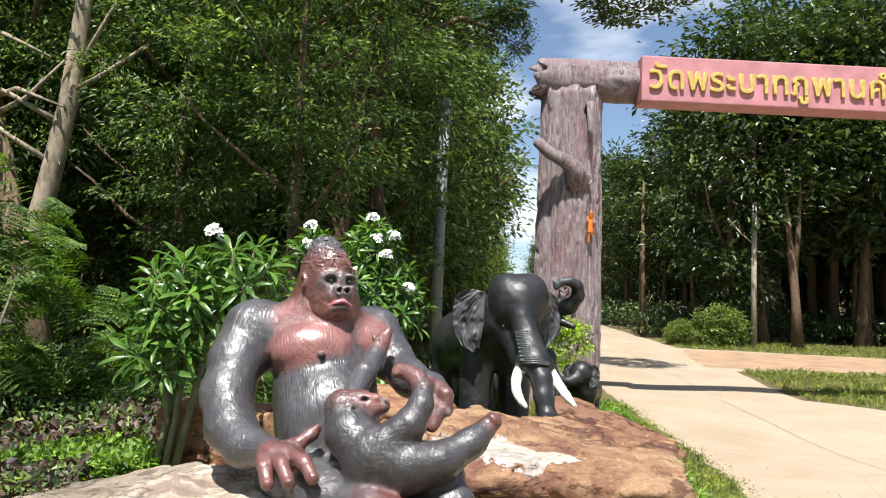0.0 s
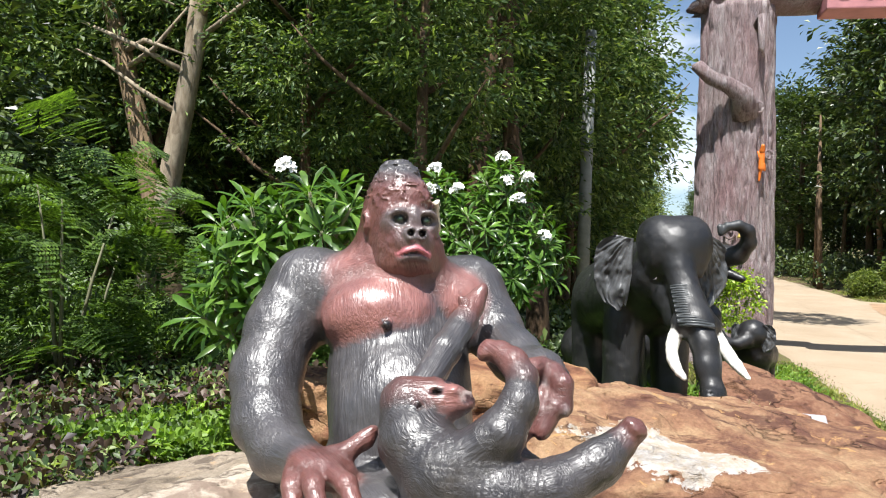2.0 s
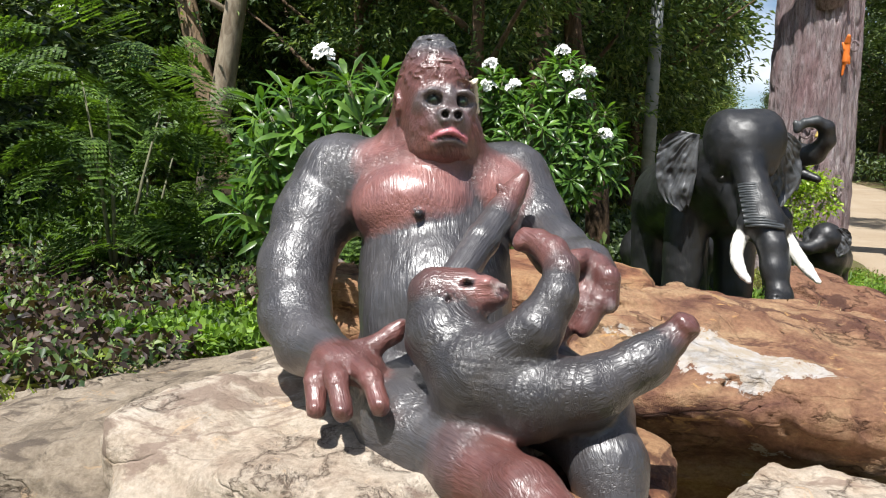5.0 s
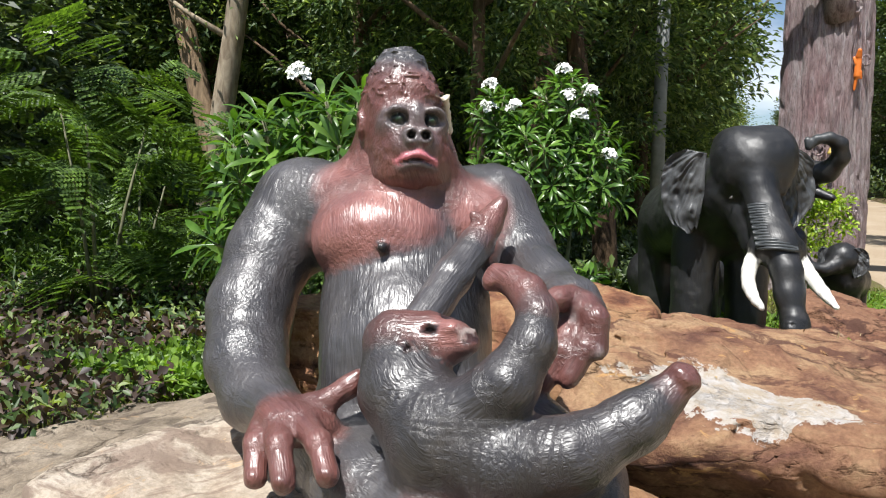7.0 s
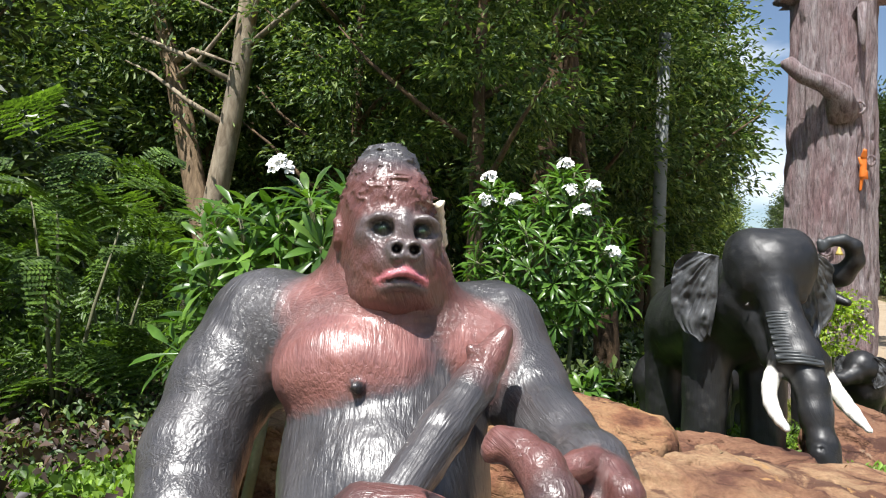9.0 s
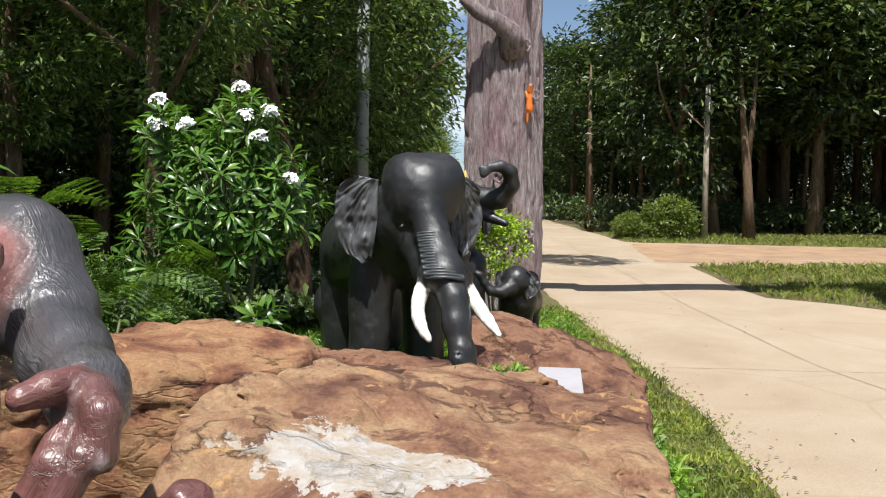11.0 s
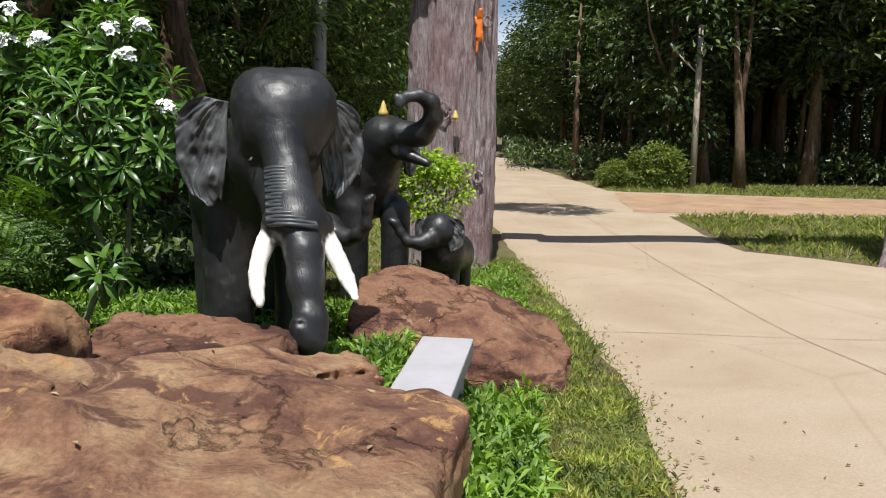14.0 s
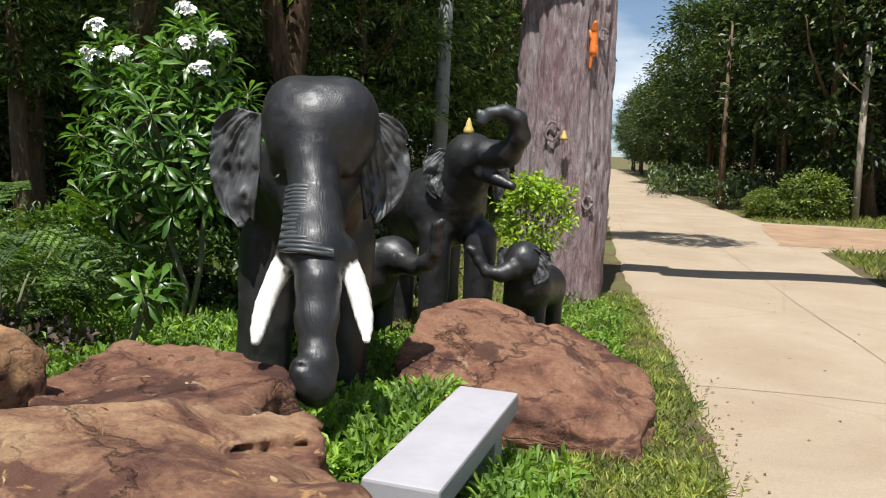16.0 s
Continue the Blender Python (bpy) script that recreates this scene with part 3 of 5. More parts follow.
bpy.context.view_layer.update()
tm = bpy.data.meshes.new_from_object(tmp.evaluated_get(bpy.context.evaluated_depsgraph_get()))
bpy.data.objects.remove(tmp)
co = np.array([v.co for v in tm.vertices])
if len(co):
    span = co.max(0) - co.min(0)
    for v in tm.vertices:
        v.co = Vector(((v.co.x - co[:, 0].min()) * 5.5 / span[0], (v.co.y - co[:, 1].min()) * 0.80 / span[1], v.co.z))
    lettering = place("lettering", tm, GOLD, board, "raised gold Thai letters", smooth=False)
    lettering.matrix_basis = pose(0.16, -0.135, -0.44, 90, 0, 0)


# ---- poles ----
def street_pole(name, at, height, r0, r1, mat, arm, label):
    x, y = at
    e = tagged(empty(name, (x, y, float(ground_z(x, y)))), label, "pole")
    bm = bmesh.new()
    tube(bm, [(0, 0, -0.3), (0, 0, height * 0.5), (0.02, 0, height)], [r0, (r0 + r1) / 2, r1], 10)
    part("shaft", bm, mat, e)
    if arm:
        bm = bmesh.new()
        tube(bm, arm, [0.035] * len(arm), 8)
        part("arm", bm, mat, e)
        bm = bmesh.new()
        tube(bm, [arm[-1], tuple(Vector(arm[-1]) + (Vector(arm[-1]) - Vector(arm[-2])).normalized() * 0.55)], [0.07, 0.05], 8)
        part("lamp_head", bm, POLE_GREY, e)
    return e


street_pole("utility_pole", (-3.7, 24.4), 8.6, 0.20, 0.17, POLE_GREY, None, "tall grey concrete utility pole before the trees")
street_pole("street_lamp", (-4.35, 37.5), 7.2, 0.13, 0.10, POLE_TAN, ((0.1, 0, 5.2), (0.9, -0.1, 5.8), (1.5, -0.2, 6.2)), "weathered pole with a slanting lamp arm")
street_pole("street_lamp", (9.3, 37.4), 6.8, 0.14, 0.11, POLE_TAN, ((-0.1, 0, 4.9), (-0.6, -0.1, 5.3), (-0.9, -0.2, 5.6)), "weathered pole with a slanting lamp arm beside the road")


# ---- rocks ----
def boulder(name, lo, hi, seed, mat, label, cell=0.023, cuts=9, patch=None, top=None, strata=0.008, chip=(0.70, 0.86), side=None):
    """A sandstone block: a rounded box cut by planes, with ledges and hollows."""
    lo, hi = np.array(lo, float), np.array(hi, float)
    c, h = (lo + hi) / 2, (hi - lo) / 2
    clay = Clay(lo - 0.12, hi + 0.12, cell)
    ax = [clay.lo[i] + cell * np.arange(clay.n[i]) for i in range(3)]
    p = np.stack(np.meshgrid(*ax, indexing="ij"), -1)
    q = np.abs(p - c) - (h - 0.06)
    d = np.linalg.norm(np.maximum(q, 0), axis=-1) + np.minimum(q.max(-1), 0) - 0.06
    rng = np.random.default_rng(seed)
    clay.d = d
    for i in range(cuts):
        a = math.tau * (i + rng.random() * 0.7) / cuts
        nn = np.array((math.cos(a) / h[0], math.sin(a) / h[1], rng.uniform(-0.5, 0.9) / h[2] * 0.5))
        nn /= np.linalg.norm(nn)
        reach = np.abs(nn * h).sum() * rng.uniform(*chip)
        clay.slab(c + nn * reach, nn, 0.02)
    for point, slope in top or ((c + (0, 0, h[2] * 0.86), (0, 0)),):
        clay.slab(point, (-slope[0], -slope[1], 1.0), 0.03)

    for point, normal in side or ():
        clay.slab(point, normal, 0.04)

    def weathered(s):
        big, mid, fine = vnoise(s, 2.0, seed), vnoise(s, 6, seed + 1), vnoise(s, 15, seed + 2)
        lay = np.sin((s[:, 2] + 0.12 * s[:, 0] + 0.08 * big) * 42)
        ledge = np.floor(4 * (vnoise(s * np.array((1, 1, 1.6)), 3.1, seed + 3) + 0.3 * s[:, 2])) * 0.018
        split = np.abs(vnoise(s * np.array((1.0, 0.8, 2.4)) + 0.3 * mid[:, None], 1.5, seed + 4) - 0.5)
        return 0.10 * (big - 0.5) + 0.045 * (mid - 0.5) + 0.022 * (fine - 0.5) + strata * lay * mid + ledge - 0.03 + 0.035 * np.exp(-split * 90)

    clay.relief(weathered, 0.16)
    if patch is not None:
        g = np.exp(-(((p - np.array(patch[0])) / np.array(patch[1])) ** 2).sum(-1))
        clay.paint[...] = g[..., None]
    ob = place(name, clay.skin(name), mat)
    return tagged(ob, label, "rock", "rocks round the statues")


boulder("boulder", (-1.08, 5.25, -0.1), (1.03, 8.3, 1.14), 4, ROCK_PATCH, "large orange-brown sandstone boulder with a white mortar patch", patch=((-0.22, 5.62, 0.9), (0.42, 0.21, 0.4)), top=(((-0.35, 6.9, 1.02), (-0.11, 0.0)), ((0.0, 7.5, 0.99), (-0.12, -0.18)), ((-0.1, 5.65, 0.93), (-0.12, 0.12)), ((-0.2, 5.5, 0.92), (-0.05, 0.6))), chip=(0.80, 0.95), side=(((0, 5.36, 0.55), (0.05, -0.80, -0.60)), ((1.0, 7.14, 0), (0.84, 0.54, 0.10)), ((-0.60, 6.75, 0.6), (-0.72, 0.66, 0.22))))
boulder("boulder", (-2.2, 6.5, -0.1), (-0.88, 7.95, 1.12), 7, ROCK_RED, "reddish sandstone boulder behind the gorilla statue", top=(((-1.3, 7.2, 1.06), (-0.10, 0.05)),))
boulder("boulder", (-1.3, 7.7, -0.1), (0.1, 8.9, 0.82), 12, ROCK_BROWN, "low dark-brown sandstone rock in the weeds")
boulder("boulder", (-0.15, 10.1, -0.2), (1.78, 12.2, 0.76), 9, ROCK_BROWN, "flat red-brown sandstone rock beside the road verge", top=(((0.4, 11.5, 0.72), (-0.22, 0.10)), ((0.5, 10.7, 0.55), (-0.1, 0.45)), ((1.2, 11.2, 0.48), (-0.5, 0.0))))
boulder("boulder", (-2.35, 3.4, -0.1), (-0.75, 4.95, 0.92), 15, ROCK_TAN, "pale tan sandstone block under the gorilla statue", top=(((-2.0, 3.9, 0.83), (0.02, 0.06)),))
boulder("boulder", (-4.4, 3.5, 0.0), (-2.1, 5.3, 0.80), 18, ROCK_GREY, "weathered grey-tan sandstone boulder on the bank", top=(((-2.6, 4.4, 0.66), (0.16, 0.02)),))
boulder("boulder", (-3.25, 5.95, 0.2), (-1.9, 6.9, 1.10), 21, ROCK_RED, "red-brown sandstone rock beside the frangipani stems")
boulder("boulder", (-0.95, 3.55, -0.1), (-0.25, 4.6, 0.80), 24, ROCK_RED, "brown sandstone rock under the statue's feet")
boulder("boulder", (-0.2, 4.3, -0.1), (0.75, 5.3, 0.52), 27, ROCK_TAN, "small pale tan sandstone rock in the grass")

bm = bmesh.new()
box(bm, (0.37, 1.42, 0.13))
bevel_all(bm, 0.015)
slab_bench = part("slab", bm, SLAB, None, smooth=False)
slab_bench.name = "slab_bench"
slab_bench.matrix_basis = pose(0.765, 8.80, 0.46, 4.0, 0, -4)
tagged(slab_bench, "smooth grey mortar slab bench on the verge", "bench")
for sy in (-0.45, 0.45):
    bm = bmesh.new()
    box(bm, (0.28, 0.16, 0.55), pose(0, sy, -0.32))
    bevel_all(bm, 0.01)
    part("support", bm, SLAB, slab_bench, smooth=False)


# ---- gorilla statue ----
BLACK, GREY, BROWN, PINK, LIP, SKIN = (0.040, 0.036, 0.038), (0.062, 0.058, 0.061), (0.13, 0.050, 0.042), (0.26, 0.11, 0.097), (0.55, 0.17, 0.20), (0.15, 0.060, 0.052)
g = Clay((-2.25, 3.2, 0.5), (-0.1, 5.25, 2.1), 0.0115)
# torso
g.limb((-1.27, 4.44, 1.00), (-1.33, 4.52, 1.28), 0.31, 0.285, GREY, 0.1)
g.limb((-1.33, 4.52, 1.28), (-1.42, 4.68, 1.56), 0.285, 0.30, GREY, 0.12)
g.limb((-1.76, 4.60, 1.66), (-1.18, 4.86, 1.68), 0.20, 0.17, GREY, 0.12)
g.blob((-1.42, 4.455, 1.585), (0.24, 0.178, 0.175), (0, -6, 14), PINK, 0.045)
g.limb((-1.60, 4.55, 1.72), (-1.38, 4.55, 1.80), 0.12, 0.13, PINK, 0.08)
g.blob((-1.17, 4.68, 1.64), (0.17, 0.14, 0.15), (0, 8, 25), PINK, 0.05)
g.blob((-1.22, 4.30, 1.16), (0.24, 0.16, 0.24), (0, 0, 22), GREY, 0.14)
# neck
g.limb((-1.50, 4.70, 1.70), (-1.42, 4.62, 1.95), 0.22, 0.17, BROWN, 0.07)
g.limb((-1.29, 4.66, 1.70), (-1.32, 4.56, 1.86), 0.14, 0.15, BROWN, 0.07)
g.blob((-1.303, 4.292, 1.562), (0.020, 0.026, 0.020), color=(0.03, 0.025, 0.025), k=0.012)
# his right arm, hand on the rock
g.chain(GREY, 0.07, (-1.84, 4.57, 1.69, 0.185), (-1.875, 4.43, 1.50, 0.155), (-1.855, 4.29, 1.31, 0.143), (-1.765, 4.16, 1.145, 0.130), (-1.63, 4.05, 1.065, 0.108), (-1.47, 3.95, 1.06, 0.088))
g.blob((-1.36, 3.90, 1.055), (0.125, 0.105, 0.07), (0, 8, 28), SKIN, 0.05)
for stops in (((-1.455, 3.85, 1.04, 0.040), (-1.41, 3.77, 1.02, 0.037), (-1.365, 3.71, 0.945, 0.032)),
              ((-1.375, 3.83, 1.055, 0.040), (-1.31, 3.74, 1.04, 0.037), (-1.245, 3.675, 0.965, 0.033)),
              ((-1.30, 3.85, 1.065, 0.040), (-1.205, 3.78, 1.05, 0.037), (-1.145, 3.73, 0.985, 0.033)),
              ((-1.36, 3.94, 1.09, 0.042), (-1.295, 3.96, 1.115, 0.038), (-1.245, 4.0, 1.155, 0.034), (-1.225, 4.02, 1.185, 0.026))):
    g.chain(SKIN, 0.014, *stops)
    x, y, z, q = stops[-1]
    g.blob((x + 0.004, y - 0.6 * q, z + 0.3 * q), (0.7 * q, 0.5 * q, 0.6 * q), color=BROWN, k=0.006)
# his left arm, hand behind the baby
g.chain(GREY, 0.06, (-1.13, 4.87, 1.70, 0.165), (-0.99, 4.78, 1.535, 0.125), (-0.845, 4.63, 1.435, 0.105), (-0.69, 4.46, 1.39, 0.086), (-0.63, 4.38, 1.37, 0.075))
for stops in (((-0.625, 4.36, 1.41, 0.045), (-0.575, 4.31, 1.375, 0.042), (-0.565, 4.29, 1.29, 0.036)),
              ((-0.63, 4.35, 1.36, 0.044), (-0.60, 4.28, 1.29, 0.040), (-0.635, 4.24, 1.205, 0.034)),
              ((-0.66, 4.34, 1.34, 0.043), (-0.665, 4.27, 1.28, 0.039), (-0.705, 4.24, 1.195, 0.033)),
              ((-0.67, 4.36, 1.43, 0.040), (-0.69, 4.30, 1.43, 0.036), (-0.72, 4.25, 1.42, 0.030))):
    g.chain(SKIN, 0.014, *stops)
g.blob((-0.56, 4.262, 1.285), (0.022, 0.012, 0.020), color=(0.36, 0.28, 0.27), k=0.004)
# legs
g.chain(GREY, 0.07, (-1.42, 4.24, 0.86, 0.20), (-1.14, 3.96, 0.84, 0.175), (-0.87, 3.80, 0.83, 0.130))
g.chain(BROWN, 0.05, (-0.87, 3.80, 0.83, 0.125), (-0.64, 3.66, 0.82, 0.098), (-0.46, 3.54, 0.79, 0.075))
g.chain(GREY, 0.07, (-0.86, 4.30, 0.96, 0.21), (-0.60, 4.12, 0.94, 0.155), (-0.48, 3.98, 0.84, 0.110), (-0.42, 3.88, 0.66, 0.095))
g.chain(BROWN, 0.05, (-0.42, 3.86, 0.64, 0.092), (-0.30, 3.68, 0.60, 0.07))
for i in range(4):
    g.limb((-0.48 + 0.035 * i, 3.48 + 0.03 * i, 0.78), (-0.44 + 0.035 * i, 3.42 + 0.03 * i, 0.76), 0.028, 0.022, BROWN, 0.02)
# the baby in the lap
g.chain(BLACK, 0.05, (-1.085, 3.985, 1.300, 0.090), (-1.02, 3.93, 1.19, 0.122), (-0.88, 3.89, 1.075, 0.150), (-0.705, 3.89, 1.045, 0.132), (-0.54, 3.93, 1.075, 0.096), (-0.40, 4.02, 1.16, 0.072), (-0.335, 4.07, 1.225, 0.055))
g.limb((-0.335, 4.07, 1.225), (-0.295, 4.10, 1.268), 0.050, 0.048, SKIN, 0.012)
g.blob((-0.283, 4.085, 1.285), (0.045, 0.045, 0.022), (0, 40, 0), SKIN, 0.012)
g.limb((-1.07, 3.98, 1.315), (-0.99, 4.0, 1.325), 0.088, 0.082, BROWN, 0.04)
g.blob((-0.93, 4.01, 1.325), (0.080, 0.078, 0.066), (0, 0, 10), PINK, 0.03)
g.blob((-0.865, 4.0, 1.325), (0.036, 0.048, 0.036), (0, 0, 10), SKIN, 0.02)
g.blob((-0.90, 3.975, 1.372), (0.030, 0.035, 0.018), (0, 0, 10), PINK, 0.015)
g.blob((-0.995, 3.905, 1.315), (0.030, 0.014, 0.026), (0, 20, 10), SKIN, 0.01)
g.blob((-0.993, 3.893, 1.315), (0.014, 0.012, 0.012), color=(0.03, 0.015, 0.015), k=0.008, cut=True)
for bx, by, bz in ((-0.955, 3.945, 1.362), (-0.93, 4.01, 1.388)):
    g.blob((bx, by, bz), (0.018, 0.018, 0.012), color=(0.03, 0.015, 0.015), k=0.010, cut=True)
g.limb((-0.872, 3.965, 1.360), (-0.850, 4.01, 1.362), 0.009, 0.009, (0.45, 0.38, 0.35), 0.004)
g.limb((-0.850, 3.955, 1.345), (-0.830, 4.0, 1.345), 0.009, 0.009, (0.05, 0.02, 0.02), 0.006, True)
g.chain(BLACK, 0.04, (-0.84, 3.86, 1.13, 0.110), (-0.70, 3.88, 1.25, 0.078), (-0.652, 3.93, 1.352, 0.060), (-0.655, 3.98, 1.430, 0.052))
g.chain(SKIN, 0.025, (-0.655, 3.98, 1.430, 0.051), (-0.70, 4.02, 1.480, 0.047), (-0.755, 4.05, 1.505, 0.040), (-0.80, 4.06, 1.512, 0.033), (-0.815, 4.04, 1.495, 0.026))
g.chain(GREY, 0.02, (-1.075, 4.12, 1.34, 0.062), (-1.045, 4.30, 1.48, 0.062), (-1.02, 4.43, 1.575, 0.058))
g.chain(SKIN, 0.02, (-1.02, 4.43, 1.575, 0.057), (-0.998, 4.49, 1.65, 0.046), (-0.978, 4.52, 1.70, 0.028), (-0.965, 4.525, 1.73, 0.016))
g.limb((-1.0, 4.45, 1.62), (-1.035, 4.44, 1.675), 0.022, 0.016, SKIN, 0.012)


def hair(p):
    """Hand-worked unevenness of the cement."""
    return 0.005 * (vnoise(p * np.array((60, 60, 14)), 1.0, 41) - 0.5) + 0.005 * (vnoise(p, 7, 42) - 0.5) + 0.004 * (vnoise(p, 26, 43) - 0.5)


g.relief(hair)

# the head, turned to his left, modelled finer
HEAD_AT, HEAD_TURN = np.array((-1.372, 4.58, 2.0)), 38
HEAD_S, HEAD_F = np.array((0.788, 0.616, 0)), np.array((0.616, -0.788, 0))


def on_head(u, v, w):
    return HEAD_AT + u * HEAD_S + v * HEAD_F + np.array((0, 0, w))


k = Clay((-1.75, 4.2, 1.66), (-1.02, 4.95, 2.36), 0.0065)


def head_blob(u, v, w, r, color, soft=0.04, cut=False, lean=0):
    k.blob(on_head(u, v, w), r, (lean, 0, HEAD_TURN), color, soft, cut)


MASK = (0.115, 0.092, 0.092)
k.limb((-1.50, 4.70, 1.70), (-1.42, 4.62, 1.95), 0.222, 0.17, BROWN, 0.08)
k.limb((-1.29, 4.66, 1.68), (-1.32, 4.56, 1.86), 0.142, 0.15, BROWN, 0.08)
head_blob(-0.028, 0.00, 0.03, (0.140, 0.185, 0.185), BROWN)
head_blob(-0.022, -0.025, 0.135, (0.104, 0.150, 0.150), GREY, 0.06)
head_blob(-0.012, 0.055, 0.105, (0.112, 0.115, 0.075), SKIN, 0.04)
head_blob(-0.016, 0.105, -0.10, (0.118, 0.112, 0.105), SKIN, 0.06)
head_blob(-0.016, 0.10, -0.185, (0.110, 0.105, 0.070), SKIN, 0.06)
head_blob(0, 0.155, -0.01, (0.125, 0.045, 0.055), MASK, 0.05)
head_blob(0, 0.185, -0.085, (0.072, 0.040, 0.055), MASK, 0.04)
for i, w in enumerate((0.066, 0.088, 0.110, 0.130)):
    for t in np.linspace(-1, 1, 13):
        head_blob(0.112 * t, 0.160 - 0.016 * i - 0.07 * t * t, w - 0.018 * t * t + 0.007 * math.sin(7 * t + 2 * i), (0.014, 0.012, 0.008), SKIN, 0.012)
for u in (-0.060, 0.056):
    head_blob(u, 0.190, 0.002, (0.040, 0.026, 0.031), MASK, 0.015, True)
    head_blob(u, 0.166, 0.002, (0.0265, 0.0265, 0.0255), (0.010, 0.014, 0.014), 0.003)
    head_blob(u * 1.02, 0.1915, 0.001, (0.010, 0.004, 0.010), (0.03, 0.075, 0.03), 0.002)
    for t in np.linspace(-1, 1, 9):
        head_blob(u + 0.044 * t, 0.188 - 0.022 * t * t, 0.038 - 0.018 * t * t, (0.012, 0.014, 0.008), MASK, 0.012)
        head_blob(u + 0.036 * t, 0.176 - 0.016 * t * t, -0.030 + 0.012 * t * t, (0.010, 0.011, 0.006), MASK, 0.012)
head_blob(0, 0.192, 0.01, (0.020, 0.025, 0.05), MASK, 0.03)
for u in (-0.025, 0.025):
    for t in np.linspace(0, math.tau, 13)[:-1]:
        head_blob(u + 0.021 * math.cos(t), 0.234 - 0.012 * abs(math.cos(t)), -0.058 + 0.021 * math.sin(t), (0.009, 0.014, 0.009), MASK, 0.010)
    head_blob(u, 0.242, -0.058, (0.013, 0.030, 0.013), (0.010, 0.006, 0.006), 0.006, True)
for t in np.linspace(-1, 1, 17):
    head_blob(0.064 * t, 0.238 - 0.034 * t * t, -0.121 - 0.026 * abs(t) ** 1.5, (0.011, 0.012, 0.0085 - 0.003 * abs(t)), LIP, 0.006)
    head_blob(0.070 * t, 0.232 - 0.034 * t * t, -0.137 - 0.026 * abs(t) ** 1.5, (0.011, 0.012, 0.0045), (0.06, 0.02, 0.022), 0.005, True)
    head_blob(0.060 * t, 0.222 - 0.034 * t * t, -0.154 - 0.016 * abs(t) ** 1.5, (0.014, 0.014, 0.010), MASK, 0.014)
for u in (-0.172, 0.120):
    for t in np.linspace(0, math.tau, 13)[:-1]:
        head_blob(u, 0.025 + 0.026 * math.cos(t), -0.012 + 0.040 * math.sin(t), (0.014, 0.011, 0.011), SKIN, 0.012)
    head_blob(u * 1.08, 0.030, -0.008, (0.020, 0.014, 0.020), (0.04, 0.016, 0.016), 0.01, True)
for i in range(6):
    head_blob(0.122 + 0.005 * i, 0.118 - 0.010 * i, 0.080 - 0.020 * i, (0.013, 0.014, 0.014), (0.66, 0.60, 0.46), 0.006)


def worked(p):
    creases = np.abs(vnoise(p * np.array((1, 1, 2.2)), 22, 44) - 0.5)
    return 0.012 * (vnoise(p, 14, 45) - 0.5) - 0.011 * np.exp(-creases * 18) * np.clip((p[:, 2] - 2.04) * 20, 0, 1) + 0.004 * (vnoise(p, 45, 46) - 0.5)


k.relief(worked, 0.03)
k.slab((-1.38, 4.58, 1.72), (0, 0, -1), 0.01)
body, face = g.skin("gorilla_statue"), k.skin("gorilla_head")
bm = bmesh.new()
bm.from_mesh(body)
bm.from_mesh(face)
bm.to_mesh(body)
bm.free()
bpy.data.meshes.remove(face)
tagged(place("gorilla_statue", body, GORILLA), "glossy black and red-brown painted cement gorilla statue seated holding its baby", "statue")
del g, k

# ---- elephant statues ----
SKIN_E, EAR_E, IVORY, WORN_E = (0.015, 0.015, 0.016), (0.105, 0.11, 0.115), (0.80, 0.78, 0.72), (0.04, 0.045, 0.048)


def finish_elephant(clay, label, ears=()):
    clay.relief(lambda p: 0.014 * (vnoise(p, 7, 50) - 0.5) + 0.008 * (vnoise(p, 22, 51) - 0.5))
    body = clay.skin("elephant_statue")
    if ears:
        bm = bmesh.new()
        bm.from_mesh(body)
        for me in ears:
            bm.from_mesh(me)
            bpy.data.meshes.remove(me)
        bm.to_mesh(body)
        bm.free()
    return tagged(place("elephant_statue", body, ELEPHANT), label, "statue", "elephant family")


e = Clay((-2.3, 8.3, -0.1), (0.55, 12.3, 2.65), 0.022)
e.limb((-0.76, 10.25, 1.64), (-1.25, 11.1, 1.56), 0.45, 0.46, SKIN_E, 0.2)
e.limb((-0.55, 9.85, 1.85), (-0.75, 10.3, 1.82), 0.36, 0.42, SKIN_E, 0.2)
for lx, ly, tx, ty in ((-0.96, 10.05, -0.98, 10.0), (-0.48, 10.30, -0.46, 10.25), (-1.50, 11.15, -1.50, 11.2), (-1.05, 11.40, -1.0, 11.45)):
    e.limb((lx, ly, 1.35), (tx, ty, 0.02), 0.22, 0.18, SKIN_E, 0.1)
e.blob((-0.43, 9.68, 2.12), (0.37, 0.37, 0.35), (0, 0, 18), SKIN_E, 0.06)
e.blob((-0.60, 9.66, 2.24), (0.20, 0.26, 0.22), (0, 0, 18), SKIN_E, 0.08)
e.blob((-0.27, 9.72, 2.24), (0.20, 0.26, 0.22), (0, 0, 18), SKIN_E, 0.08)
for bx, by in ((-0.56, 9.50), (-0.24, 9.60)):
    e.blob((bx, by, 1.98), (0.13, 0.13, 0.15), (0, 0, 18), SKIN_E, 0.07)
    e.limb((bx - 0.08, by + 0.02, 1.90), (bx + 0.06, by - 0.06, 1.87), 0.055, 0.05, SKIN_E, 0.04)
    e.blob((bx - 0.03, by - 0.10, 1.80), (0.030, 0.022, 0.020), color=(0.05, 0.045, 0.04), k=0.015)
e.limb((-0.42, 9.50, 2.10), (-0.32, 9.37, 1.76), 0.19, 0.150, SKIN_E, 0.06)
